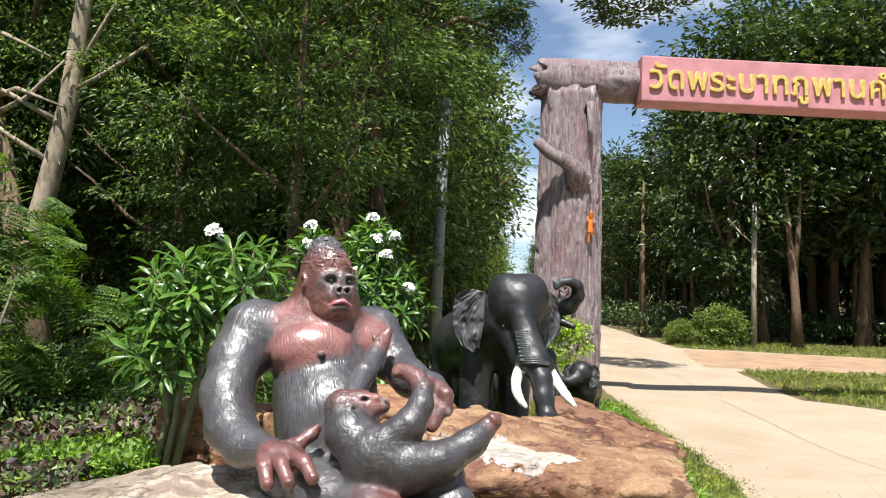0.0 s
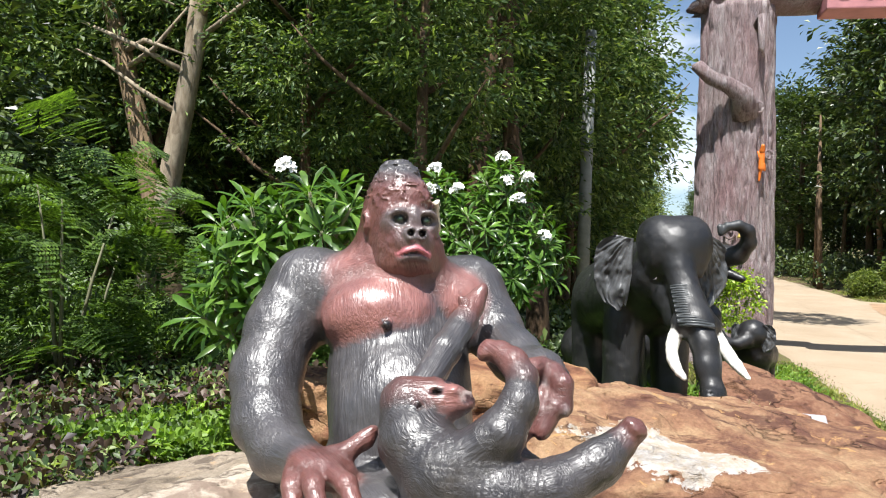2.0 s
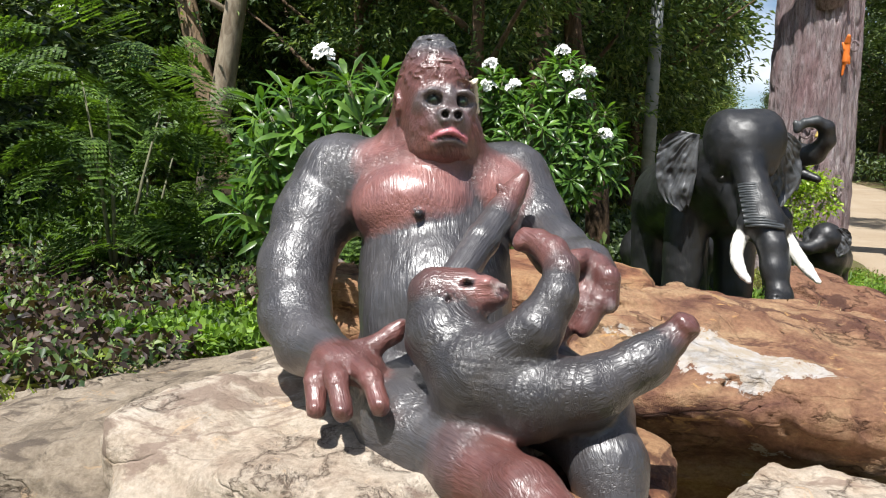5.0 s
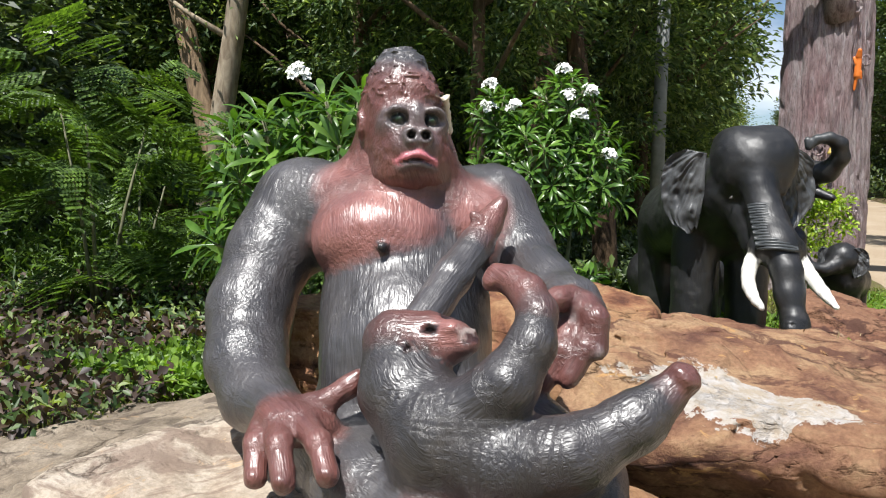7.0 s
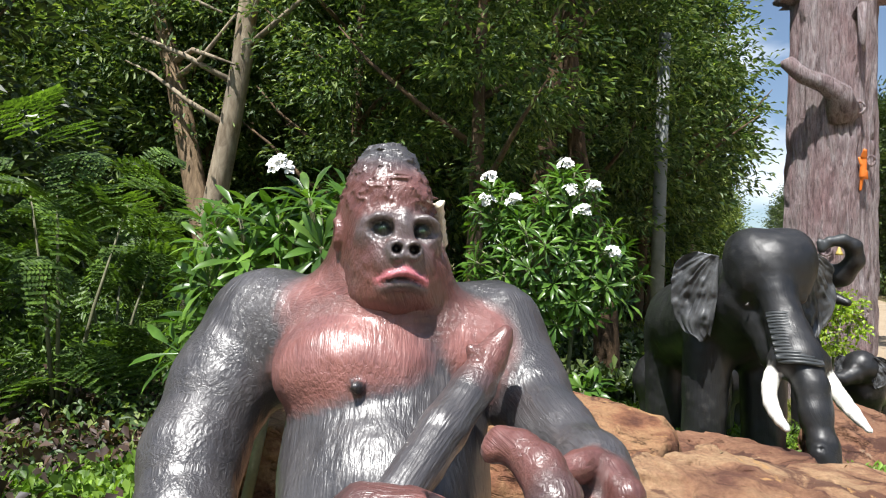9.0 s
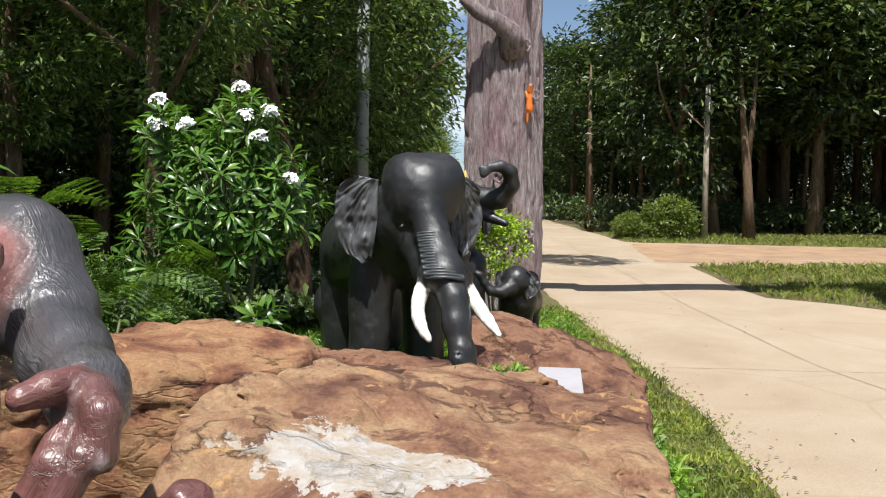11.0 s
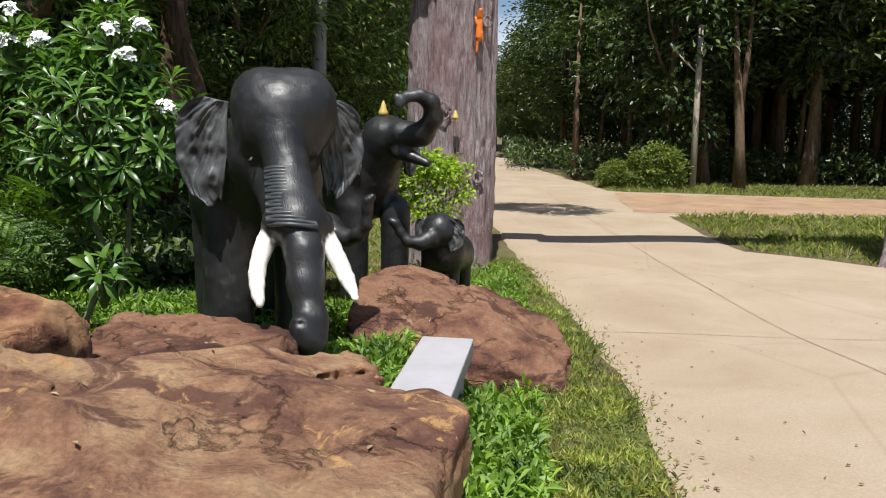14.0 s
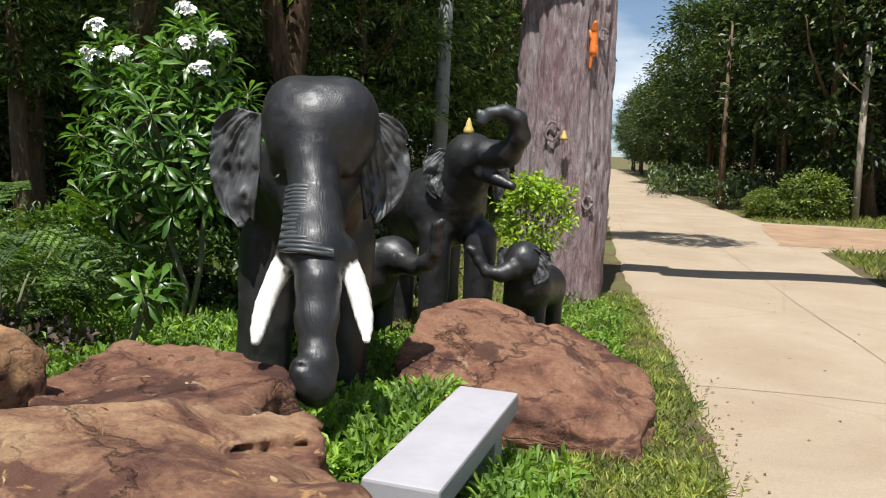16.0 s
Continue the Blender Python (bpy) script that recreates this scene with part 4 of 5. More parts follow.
e.limb((-0.48, 9.72, 1.80), (-0.32, 9.42, 1.40), 0.25, 0.17, SKIN_E, 0.08)
TRUNK = ((-0.32, 9.37, 1.76, 0.140), (-0.26, 9.26, 1.585, 0.158), (-0.19, 9.13, 1.40, 0.188))
e.chain(SKIN_E, 0.05, *TRUNK)
e.chain(SKIN_E, 0.07, (-0.15, 9.06, 1.32, 0.125), (-0.10, 8.99, 1.20, 0.118), (-0.07, 8.92, 1.02, 0.109), (-0.015, 8.83, 0.78, 0.098), (0.01, 8.77, 0.66, 0.090), (-0.02, 8.72, 0.70, 0.075), (-0.045, 8.69, 0.78, 0.062))
for sx in (-0.026, 0.026):
    e.blob((-0.05 + sx, 8.628, 0.80), (0.016, 0.034, 0.016), color=(0.006, 0.006, 0.006), k=0.008, cut=True)


def ridge(points, radius):
    """A raised skin fold, painted like worn hide."""
    bm = bmesh.new()
    tube(bm, points, [radius * 0.4] + [radius] * (len(points) - 2) + [radius * 0.4], 8)
    me = bpy.data.meshes.new("fold")
    bm.to_mesh(me)
    bm.free()
    me.color_attributes.new("paint", "FLOAT_COLOR", "POINT").data.foreach_set("color", np.tile((*WORN_E, 1), len(me.vertices)).astype(np.float32))
    me.attributes.new("flow", "FLOAT_VECTOR", "POINT")
    return me


wrinkles = []
for i in range(17):
    h = i / 8
    (x0, y0, z0, r0), (x1, y1, z1, r1) = TRUNK[min(int(h), 1)], TRUNK[min(int(h), 1) + 1]
    f = h - min(int(h), 1)
    xc, yc, zc, rc = x0 + (x1 - x0) * f, y0 + (y1 - y0) * f, z0 + (z1 - z0) * f, (r0 + (r1 - r0) * f) + 0.022
    arc = [(xc + rc * math.sin(q), yc - (rc + 0.022) * math.cos(q), zc + 0.01 * math.cos(3 * q) - 0.02) for q in (-0.75, -0.3, 0.15, 0.6, 0.95)]
    wrinkles += arc if i % 2 else arc[::-1]
for bx, by in ((-0.34, 9.11), (-0.035, 9.21)):
    e.blob((bx, by, 1.36), (0.085, 0.10, 0.10), (0, 0, 18), SKIN_E, 0.06)
for p0, p1, p2 in (((-0.345, 9.09, 1.345), (-0.475, 9.03, 1.05), (-0.255, 8.57, 0.925)), ((-0.03, 9.20, 1.345), (0.10, 9.22, 1.10), (0.278, 8.79, 0.945))):
    stops = []
    for i in range(8):
        f = i / 7
        q = [(1 - f) ** 2 * u + 2 * f * (1 - f) * v + f * f * w for u, v, w in zip(p0, p1, p2)]
        stops.append((*q, 0.060 + 0.006 * math.sin(3 * f) - 0.034 * f ** 3))
    e.chain(IVORY, 0.010, *stops)


def ear(root, turn, wide, tall, seed, thick=0.022):
    """A ruffled hanging sheet: narrow at its top and foot, folded at the rim, furrowed from the root outwards."""
    nv, nu = 64, 40
    v, u = np.meshgrid(np.linspace(0, 1, nv), np.linspace(0, 1, nu), indexing="ij")
    edge = np.interp(v[:, 0], (0, 0.05, 0.16, 0.36, 0.6, 0.8, 0.93, 1), (0.42, 0.70, 0.90, 1.0, 0.97, 0.86, 0.68, 0.40))
    inner = np.interp(v[:, 0], (0, 0.5, 0.8, 1), (0.0, 0.0, 0.08, 0.16))
    jag = 1 + 0.10 * (vnoise(np.stack([v[:, 0] * 9, 0 * edge, 0 * edge], -1), 1, seed) - 0.5)
    a = wide * (inner[:, None] + (edge * jag - inner)[:, None] * u)
    z = tall * (0.5 - v) + 0.10 * tall * u * (0.5 - v) - 0.04 * tall * np.sin(9 * u + seed) * v ** 3
    fan = np.stack([np.arctan2(u * 0.9 + 0.03, v + 0.15) * 2.2, 0.7 * np.hypot(u, v), 0 * u], -1)
    lumps = np.stack([u * 2.2, v * 3.6, 0 * u], -1)
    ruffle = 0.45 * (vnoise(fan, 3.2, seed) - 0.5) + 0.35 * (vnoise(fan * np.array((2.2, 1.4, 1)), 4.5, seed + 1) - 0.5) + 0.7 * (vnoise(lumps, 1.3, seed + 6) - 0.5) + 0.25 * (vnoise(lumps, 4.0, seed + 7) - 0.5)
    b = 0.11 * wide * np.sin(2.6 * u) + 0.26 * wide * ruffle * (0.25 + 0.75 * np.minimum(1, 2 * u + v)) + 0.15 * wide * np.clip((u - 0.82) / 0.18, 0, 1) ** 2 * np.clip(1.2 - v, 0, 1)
    t = thick * (0.25 + 0.75 * np.sqrt(np.clip(1 - (2 * u - 1) ** 4, 0, 1)))
    c, sn = math.cos(radians(turn)), math.sin(radians(turn))
    flip = 1 if c > 0 else -1
    verts = []
    for side in (-1, 1):
        n = b * -1 + side * t
        verts.append(np.stack([root[0] + a * c - n * sn * flip, root[1] + a * sn + n * c * flip, root[2] + z], -1).reshape(-1, 3))
    i = (np.arange(nv - 1)[:, None] * nu + np.arange(nu - 1)).ravel()
    f = np.stack([i, i + 1, i + 1 + nu, i + nu], 1)
    rim = np.concatenate([np.arange(nu), np.arange(1, nv) * nu + nu - 1, (nv - 1) * nu + np.arange(nu - 2, -1, -1), np.arange(nv - 2, 0, -1) * nu])
    nxt = np.roll(rim, -1)
    m = nu * nv
    faces = np.concatenate([f, (f + m)[:, ::-1], np.stack([rim, rim + m, nxt + m, nxt], 1)])
    mesh = mesh_of("ear", np.concatenate(verts), faces)
    # Tone runs from hide to grey, paler where the ruffle swells forward, plus noise.
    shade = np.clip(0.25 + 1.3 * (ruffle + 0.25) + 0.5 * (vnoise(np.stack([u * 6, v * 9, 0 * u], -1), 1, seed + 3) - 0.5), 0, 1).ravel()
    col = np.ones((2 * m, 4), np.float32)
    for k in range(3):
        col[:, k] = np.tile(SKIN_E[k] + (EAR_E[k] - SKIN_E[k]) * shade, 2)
    mesh.color_attributes.new("paint", "FLOAT_COLOR", "POINT").data.foreach_set("color", col.ravel())
    mesh.attributes.new("flow", "FLOAT_VECTOR", "POINT").data.foreach_set("vector", np.concatenate(verts).astype(np.float32).ravel() - np.tile(np.array(root, np.float32), 2 * m))
    return mesh


e.limb((-1.50, 11.55, 1.7), (-1.58, 11.68, 0.9), 0.05, 0.03, SKIN_E, 0.05)
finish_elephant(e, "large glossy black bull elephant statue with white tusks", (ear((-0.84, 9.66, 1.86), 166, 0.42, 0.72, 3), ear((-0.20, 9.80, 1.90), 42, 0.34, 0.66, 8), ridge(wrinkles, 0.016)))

e = Clay((-1.9, 12.2, -0.1), (0.8, 15.2, 2.85), 0.022)
e.limb((-0.55, 13.35, 1.62), (-1.1, 14.3, 1.55), 0.48, 0.48, SKIN_E, 0.2)
for lx, ly in ((-0.55, 13.05), (-0.08, 13.2), (-1.35, 14.4), (-0.8, 14.55)):
    e.limb((lx, ly, 1.3), (lx, ly, 0.05), 0.18, 0.15, SKIN_E, 0.1)
e.limb((-0.35, 13.15, 1.85), (-0.2, 12.98, 2.05), 0.33, 0.27, SKIN_E, 0.12)
e.blob((-0.18, 12.95, 2.17), (0.27, 0.28, 0.24), color=SKIN_E, k=0.08)
e.blob((-0.10, 12.72, 2.13), (0.035, 0.03, 0.03), color=(0.07, 0.06, 0.06), k=0.02)
e.chain(SKIN_E, 0.03, (-0.08, 12.85, 2.14, 0.22), (0.049, 12.75, 2.161, 0.165), (0.281, 12.65, 2.179, 0.131), (0.404, 12.55, 2.339, 0.105), (0.389, 12.47, 2.504, 0.092), (0.266, 12.42, 2.579, 0.073))
e.chain(WORN_E, 0.02, (0.266, 12.42, 2.579, 0.073), (0.133, 12.38, 2.554, 0.055), (0.055, 12.36, 2.463, 0.042), (0.03, 12.35, 2.549, 0.036))
e.limb((0.02, 12.72, 1.98), (0.34, 12.6, 1.86), 0.09, 0.05, SKIN_E, 0.05)
finish_elephant(e, "glossy black cow elephant statue with its trunk curled up", (ear((-0.40, 12.86, 1.97), 192, 0.26, 0.48, 5), ear((0.02, 13.1, 1.97), 60, 0.24, 0.46, 6)))

e = Clay((-2.3, 11.3, -0.1), (0.05, 12.6, 1.65), 0.018)
e.limb((-0.95, 12.0, 0.95), (-1.65, 11.95, 0.85), 0.33, 0.34, SKIN_E, 0.1)
for lx, ly in ((-0.95, 11.85), (-0.85, 12.2), (-1.75, 11.85), (-1.65, 12.2)):
    e.limb((lx, ly, 0.75), (lx, ly, 0.04), 0.13, 0.11, SKIN_E, 0.08)
e.blob((-0.66, 11.92, 1.14), (0.22, 0.19, 0.19), color=SKIN_E, k=0.08)
e.chain(SKIN_E, 0.04, (-0.52, 11.84, 1.10, 0.12), (-0.38, 11.74, 1.07, 0.085), (-0.25, 11.68, 1.11, 0.07), (-0.16, 11.64, 1.22, 0.06), (-0.15, 11.62, 1.38, 0.05), (-0.14, 11.60, 1.46, 0.045), (-0.09, 11.59, 1.50, 0.035))
e.blob((-0.53, 11.74, 1.17), (0.025, 0.02, 0.02), color=(0.08, 0.07, 0.07), k=0.015)
e.blob((-0.82, 11.78, 1.10), (0.13, 0.03, 0.17), (0, 0, 20), EAR_E, 0.03)
finish_elephant(e, "small glossy black elephant calf statue lifting its trunk")

e = Clay((-0.15, 12.2, -0.1), (1.05, 13.7, 1.45), 0.016)
e.limb((0.52, 12.85, 0.85), (0.62, 13.3, 0.80), 0.25, 0.25, SKIN_E, 0.1)
for lx, ly in ((0.38, 12.8), (0.62, 12.85), (0.48, 13.35), (0.74, 13.35)):
    e.limb((lx, ly, 0.7), (lx, ly, 0.04), 0.10, 0.085, SKIN_E, 0.06)
e.blob((0.49, 12.66, 1.12), (0.20, 0.19, 0.19), color=SKIN_E, k=0.07)
e.chain(SKIN_E, 0.04, (0.40, 12.54, 1.03, 0.115), (0.30, 12.47, 0.98, 0.08), (0.17, 12.42, 1.0, 0.062), (0.08, 12.40, 1.10, 0.05), (0.03, 12.39, 1.19, 0.042), (-0.01, 12.38, 1.22, 0.04))
e.blob((0.41, 12.485, 1.12), (0.028, 0.02, 0.022), color=(0.08, 0.07, 0.07), k=0.015)
finish_elephant(e, "small glossy black elephant calf statue with mottled grey ears", (ear((0.58, 12.58, 1.07), 12, 0.20, 0.34, 11, 0.014), ear((0.33, 12.62, 1.09), 150, 0.12, 0.28, 12, 0.014)))


# ---- trees ----
def crown_mesh(name, seed, clumps, per, leaf, width, flat=0.4, spread=0.20, low=-1.0, tall=1.0):
    """A crown of unit size: sprays of leaves gathered in clumps, with gaps between them."""
    rng = np.random.default_rng(seed)
    c = unit(rng, clumps) * rng.uniform(0.45, 1.0, (clumps, 1)) ** 0.6
    c[:, 2] = np.clip(c[:, 2], low, 1)
    c[:, 2] *= tall
    size = rng.uniform(0.6, 1.5, clumps) * spread
    k = np.repeat(np.arange(clumps), per)
    off = rng.normal(size=(len(k), 3)) * size[k][:, None] * np.array((1, 1, flat)) * 0.6
    at = c[k] + off
    along = off / np.maximum(np.linalg.norm(off, axis=1, keepdims=True), 1e-6) + c[k] * np.array((0.5, 0.5, 0.1)) + rng.normal(size=off.shape) * 0.45 - np.array((0, 0, 0.15))
    face = np.array((0, -0.25, 1.0)) + rng.normal(size=off.shape) * 0.45
    return leaves(name, at, along, face, rng.uniform(0.7, 1.3, len(k)) * leaf, rng.uniform(0.7, 1.3, len(k)) * width, droop=0.1)


CROWN_FINE = [crown_mesh("crown", 60 + i, 210, 105, 0.068, 0.024, 0.22, 0.24, tall=1.9) for i in range(2)]
CROWN_FAR = [crown_mesh("crown", 70 + i, 130, 58, 0.095, 0.045, 0.4, 0.24, tall=1.7) for i in range(4)]
CROWN_DEEP = [crown_mesh("crown", 75 + i, 130, 60, 0.10, 0.046, 0.4, 0.24, tall=1.7) for i in range(3)]
CROWN_BROAD = [crown_mesh("crown", 80 + i, 130, 66, 0.075, 0.036, 0.5, 0.20, tall=1.6) for i in range(2)]
CROWN_OVER = [crown_mesh("crown", 85 + i, 70, 34, 0.16, 0.06, 0.6, 0.22, tall=1.3) for i in range(2)]
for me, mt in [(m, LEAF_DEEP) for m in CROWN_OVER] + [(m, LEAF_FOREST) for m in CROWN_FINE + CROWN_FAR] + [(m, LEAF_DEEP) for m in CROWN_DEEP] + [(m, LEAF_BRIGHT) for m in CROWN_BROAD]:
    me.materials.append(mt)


def limbs_mesh(name, seed, height, r0, lean, split):
    """Trunk that bends a little, with limbs from its upper part."""
    rng = random.Random(seed)
    bm = bmesh.new()
    pts, rad = [], []
    for i in range(9):
        t = i / 8
        pts.append(Vector((lean[0] * t * t + 0.12 * math.sin(3 * t + seed), lean[1] * t + 0.10 * math.sin(4 * t + 2 * seed), height * t - 0.2)))
        rad.append(r0 * (1 - 0.72 * t) * (1.35 if i == 0 else 1))
    tube(bm, pts, rad, 10)
    for i in range(split):
        t = 0.35 + 0.6 * i / split
        j = min(int(t * 8), 7)
        p = pts[j].lerp(pts[j + 1], t * 8 - j)
        a = rng.uniform(0, math.tau)
        ln = height * rng.uniform(0.18, 0.34)
        q = [p]
        for s in (0.4, 0.75, 1.0):
            q.append(p + Vector((math.cos(a) * ln * s, math.sin(a) * ln * s, ln * (0.5 * s + 0.25 * s * s))) + Vector((rng.uniform(-1, 1), rng.uniform(-1, 1), 0)) * 0.12)
        tube(bm, q, [r0 * (1 - 0.7 * t) * f for f in (0.6, 0.42, 0.28, 0.10)], 6)
    mesh = bpy.data.meshes.new(name)
    bm.to_mesh(mesh)
    bm.free()
    mesh.shade_smooth()
    return mesh


TRUNKS = [limbs_mesh("trunk", 3 + i, 10, 0.17, (0.5 * math.sin(2.2 * i), 0.3 * math.cos(i)), 7) for i in range(5)]
for me in TRUNKS:
    me.materials.append(BARK_DARK)


def tree(x, y, height, wide, crown, trunk, label, z_low=0.28, turn=0.0, group="forest trees"):
    e = tagged(empty("tree", (x, y, float(ground_z(x, y)))), label, "tree", group)
    t = new("trunk", trunk)
    t.parent, t.matrix_basis = e, Matrix.Diagonal((height / 12, height / 12, height / 12, 1)) @ pose(0, 0, 0, 0, 0, turn)
    c = new("crown", crown)
    c.parent = e
    half = height * (1 - z_low) / 2
    c.matrix_basis = Matrix.Translation((0, 0, height * z_low + half)) @ pose(0, 0, 0, 0, 0, turn) @ Matrix.Diagonal((wide, wide, min(half / 1.75, wide * 1.25), 1))
    return e


rng = random.Random(5)
# Edge of the wood beside the statues: fine feathery foliage down to the ground.
for i in range(17):
    x = -5.2 - 1.15 * i + rng.uniform(-0.5, 0.5)
    y = max(17.0, 27.5 - 2.3 * i) + rng.uniform(-1.0, 2.0) - 0.15 * i
    tree(x, y, rng.uniform(9.5, 12.5) + (3.5 if i < 6 else 0), rng.uniform(2.3, 3.1), CROWN_FINE[i % 2], TRUNKS[i % 5], "dark green feathery-leaved tree at the wood's edge", 0.12, rng.uniform(0, 360))
for i in range(40):
    x = rng.uniform(-30, -4.5)
    y = rng.uniform(20.5, 38)
    tree(x, y, rng.uniform(11, 17), rng.uniform(2.6, 3.8), CROWN_FAR[i % 4], TRUNKS[i % 5], "tall dark green forest tree", 0.15, rng.uniform(0, 360))
for x, y, h, w in ((10.5, 40.5, 19, 4.6), (15.5, 41.5, 20, 4.8), (21, 43, 19, 4.6), (13, 47, 21, 4.6)):
    tree(x, y, h, w, CROWN_DEEP[int(h) % 3], TRUNKS[int(x) % 5], "tall broad dark green tree across the road", 0.22, 40 * x)
# Along the road beyond the gate, left side.
for i in range(16):
    y = 38 + 4.2 * i
    x = -5.5 - 0.06 * (y - 38) + rng.uniform(-1.5, 0.6)
    tree(x, y, rng.uniform(8, 12), rng.uniform(2.2, 3.2), (CROWN_BROAD if i % 3 else CROWN_FAR)[i % 2], TRUNKS[i % 5], "light green roadside tree", 0.1, rng.uniform(0, 360))
# Right of the road: a shaded wood, shade partly in its leaf colour.
for i in range(64):
    y = 40.5 + 30 * (i / 64) ** 1.2 + rng.uniform(-1.5, 1.5)
    x = 5.2 - 0.05 * (y - 40) + rng.uniform(0, 1) ** 0.8 * 34
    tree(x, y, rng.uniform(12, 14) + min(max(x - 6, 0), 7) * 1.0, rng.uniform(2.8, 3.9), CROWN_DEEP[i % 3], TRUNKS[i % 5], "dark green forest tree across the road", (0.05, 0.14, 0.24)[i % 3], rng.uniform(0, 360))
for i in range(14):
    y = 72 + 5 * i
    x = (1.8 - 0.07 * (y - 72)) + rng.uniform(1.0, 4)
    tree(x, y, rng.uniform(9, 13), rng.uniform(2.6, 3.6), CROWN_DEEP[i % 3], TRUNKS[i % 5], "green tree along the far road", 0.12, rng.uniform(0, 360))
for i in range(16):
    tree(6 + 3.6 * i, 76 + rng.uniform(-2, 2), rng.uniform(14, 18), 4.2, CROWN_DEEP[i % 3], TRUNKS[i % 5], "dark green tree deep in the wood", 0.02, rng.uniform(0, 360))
# Unseen trees added to close the view behind the walker, for reflections.
for i in range(9):
    tree(-24 + 6.5 * i, -18 + rng.uniform(-3, 3), rng.uniform(9, 12), 3.4, CROWN_FAR[i % 4], TRUNKS[i % 5], "unseen dark green tree added behind the verge", 0.15, rng.uniform(0, 360))
# More unseen trees, added to the right.
for i in range(8):
    tree(27 + rng.uniform(0, 8), -12 + 6 * i, rng.uniform(9, 13), 3.4, CROWN_FAR[i % 4], TRUNKS[i % 5], "unseen dark green tree added across the clearing", 0.12, rng.uniform(0, 360))


tree(-10.4, 8.3, 6.6, 2.3, CROWN_DEEP[0], TRUNKS[1], "dense dark green tree on the bank", 0.05, 30)
# Extra tree left of the view, added so its shadow darkens the bank.
tree(-11.4, 4.4, 11, 2.8, CROWN_DEEP[1], TRUNKS[2], "dense dark green tree out of view, added to shade the bank", 0.10, 80)
# Two trees standing out from the wood, with leafy boughs from head height up.
tree(-4.7, 13.7, 11.5, 2.3, CROWN_FINE[0], TRUNKS[4], "feathery-leaved tree leaning out over the frangipani", 0.33, 200)
tree(-7.4, 14.6, 11.0, 2.0, CROWN_FINE[1], TRUNKS[0], "feathery-leaved tree at the edge of the bank", 0.28, 110)

# A leaning tree whose broad-leaved boughs hang out over the gate.
e = tagged(empty("tree", (-5.9, 20.0, float(ground_z(-5.9, 20.0)))), "leaning dark tree with boughs hanging over the gate", "tree", "forest trees")
bm = bmesh.new()
tube(bm, [(0, 0, -0.2), (0.1, 0, 3.5), (0.35, 0, 6.6), (1.4, 0.1, 9.2), (2.4, 0.3, 10.4)], [0.30, 0.26, 0.22, 0.17, 0.12], 12)
part("trunk", bm, BARK_SHADE, e)
for q in (((1.4, 0.1, 9.2), (3.2, 0.5, 10.0), (4.4, 0.9, 9.6)), ((2.4, 0.3, 10.4), (5.2, 1.0, 11.6), (8.0, 1.6, 11.0)), ((0.35, 0, 6.6), (0.3, 0.1, 9), (-0.6, 0.2, 11.5))):
    bm = bmesh.new()
    tube(bm, q, [0.13, 0.08, 0.03], 8)
    part("limb", bm, BARK_DARK, e)
for i, (cx, cy, cz, rx, rz) in enumerate(((3.3, 0.7, 10.4, 1.5, 0.75), (4.5, 0.9, 9.7, 0.8, 0.6), (8.1, 1.6, 11.2, 1.7, 0.65), (5.6, 1.1, 12.1, 1.5, 0.7), (1.2, 0.2, 11.3, 1.7, 0.9), (-0.8, 0.0, 10.8, 1.9, 1.1))):
    c = new("crown", CROWN_OVER[i % 2])
    c.parent = e
    c.matrix_basis = Matrix.Translation((cx, cy, cz)) @ pose(0, 0, 0, 0, 0, 70 * i) @ Matrix.Diagonal((rx, rx * 0.8, rz, 1))


def bare_trunk(x, y, points, radii, mat, label):
    e = tagged(empty("tree", (x, y, float(ground_z(x, y)))), label, "tree", "standing trunks")
    bm = bmesh.new()
    tube(bm, points, radii, 14)
    part("trunk", bm, mat, e)
    return e


t = bare_trunk(-10.09, 13.6, [(-0.61, 0, -0.2), (-0.0, 0, 3.11), (0.27, 0, 4.58), (0.47, 0, 5.84), (0.55, 0, 7.0), (0.61, 0, 7.94), (0.91, 0, 11.94)], [0.26, 0.22, 0.20, 0.19, 0.175, 0.16, 0.07], BARK_PALE, "pale smooth tree trunk leaning at the wood's edge")
for q in (((0.5, 0.1, 6.4), (1.05, -0.3, 6.9), (1.55, -0.4, 7.7)), ((0.25, 0, 4.6), (-0.35, -0.4, 5.0), (-1.25, -0.5, 5.6), (-1.95, -0.5, 5.9)), ((0.35, 0.1, 5.4), (-0.55, -0.4, 5.9), (-1.75, -0.6, 6.4)), ((0.5, 0.1, 6.1), (1.35, -0.3, 6.3), (2.25, -0.3, 6.9))):
    bm = bmesh.new()
    tube(bm, q, [0.07, 0.05, 0.03, 0.015][:len(q)], 7)
    part("branch", bm, BARK_PALE, t)
t = bare_trunk(-10.32, 13.6, [(0.97, 0, -0.2), (0.0, 0, 2.73), (-0.32, 0, 3.7), (-0.64, 0, 4.8), (-1.02, 0, 5.93), (-1.49, 0, 7.23), (-1.79, 0, 11.23)], [0.26, 0.23, 0.21, 0.20, 0.19, 0.17, 0.07], BARK_WARM, "brown-barked tree trunk at the wood's edge")
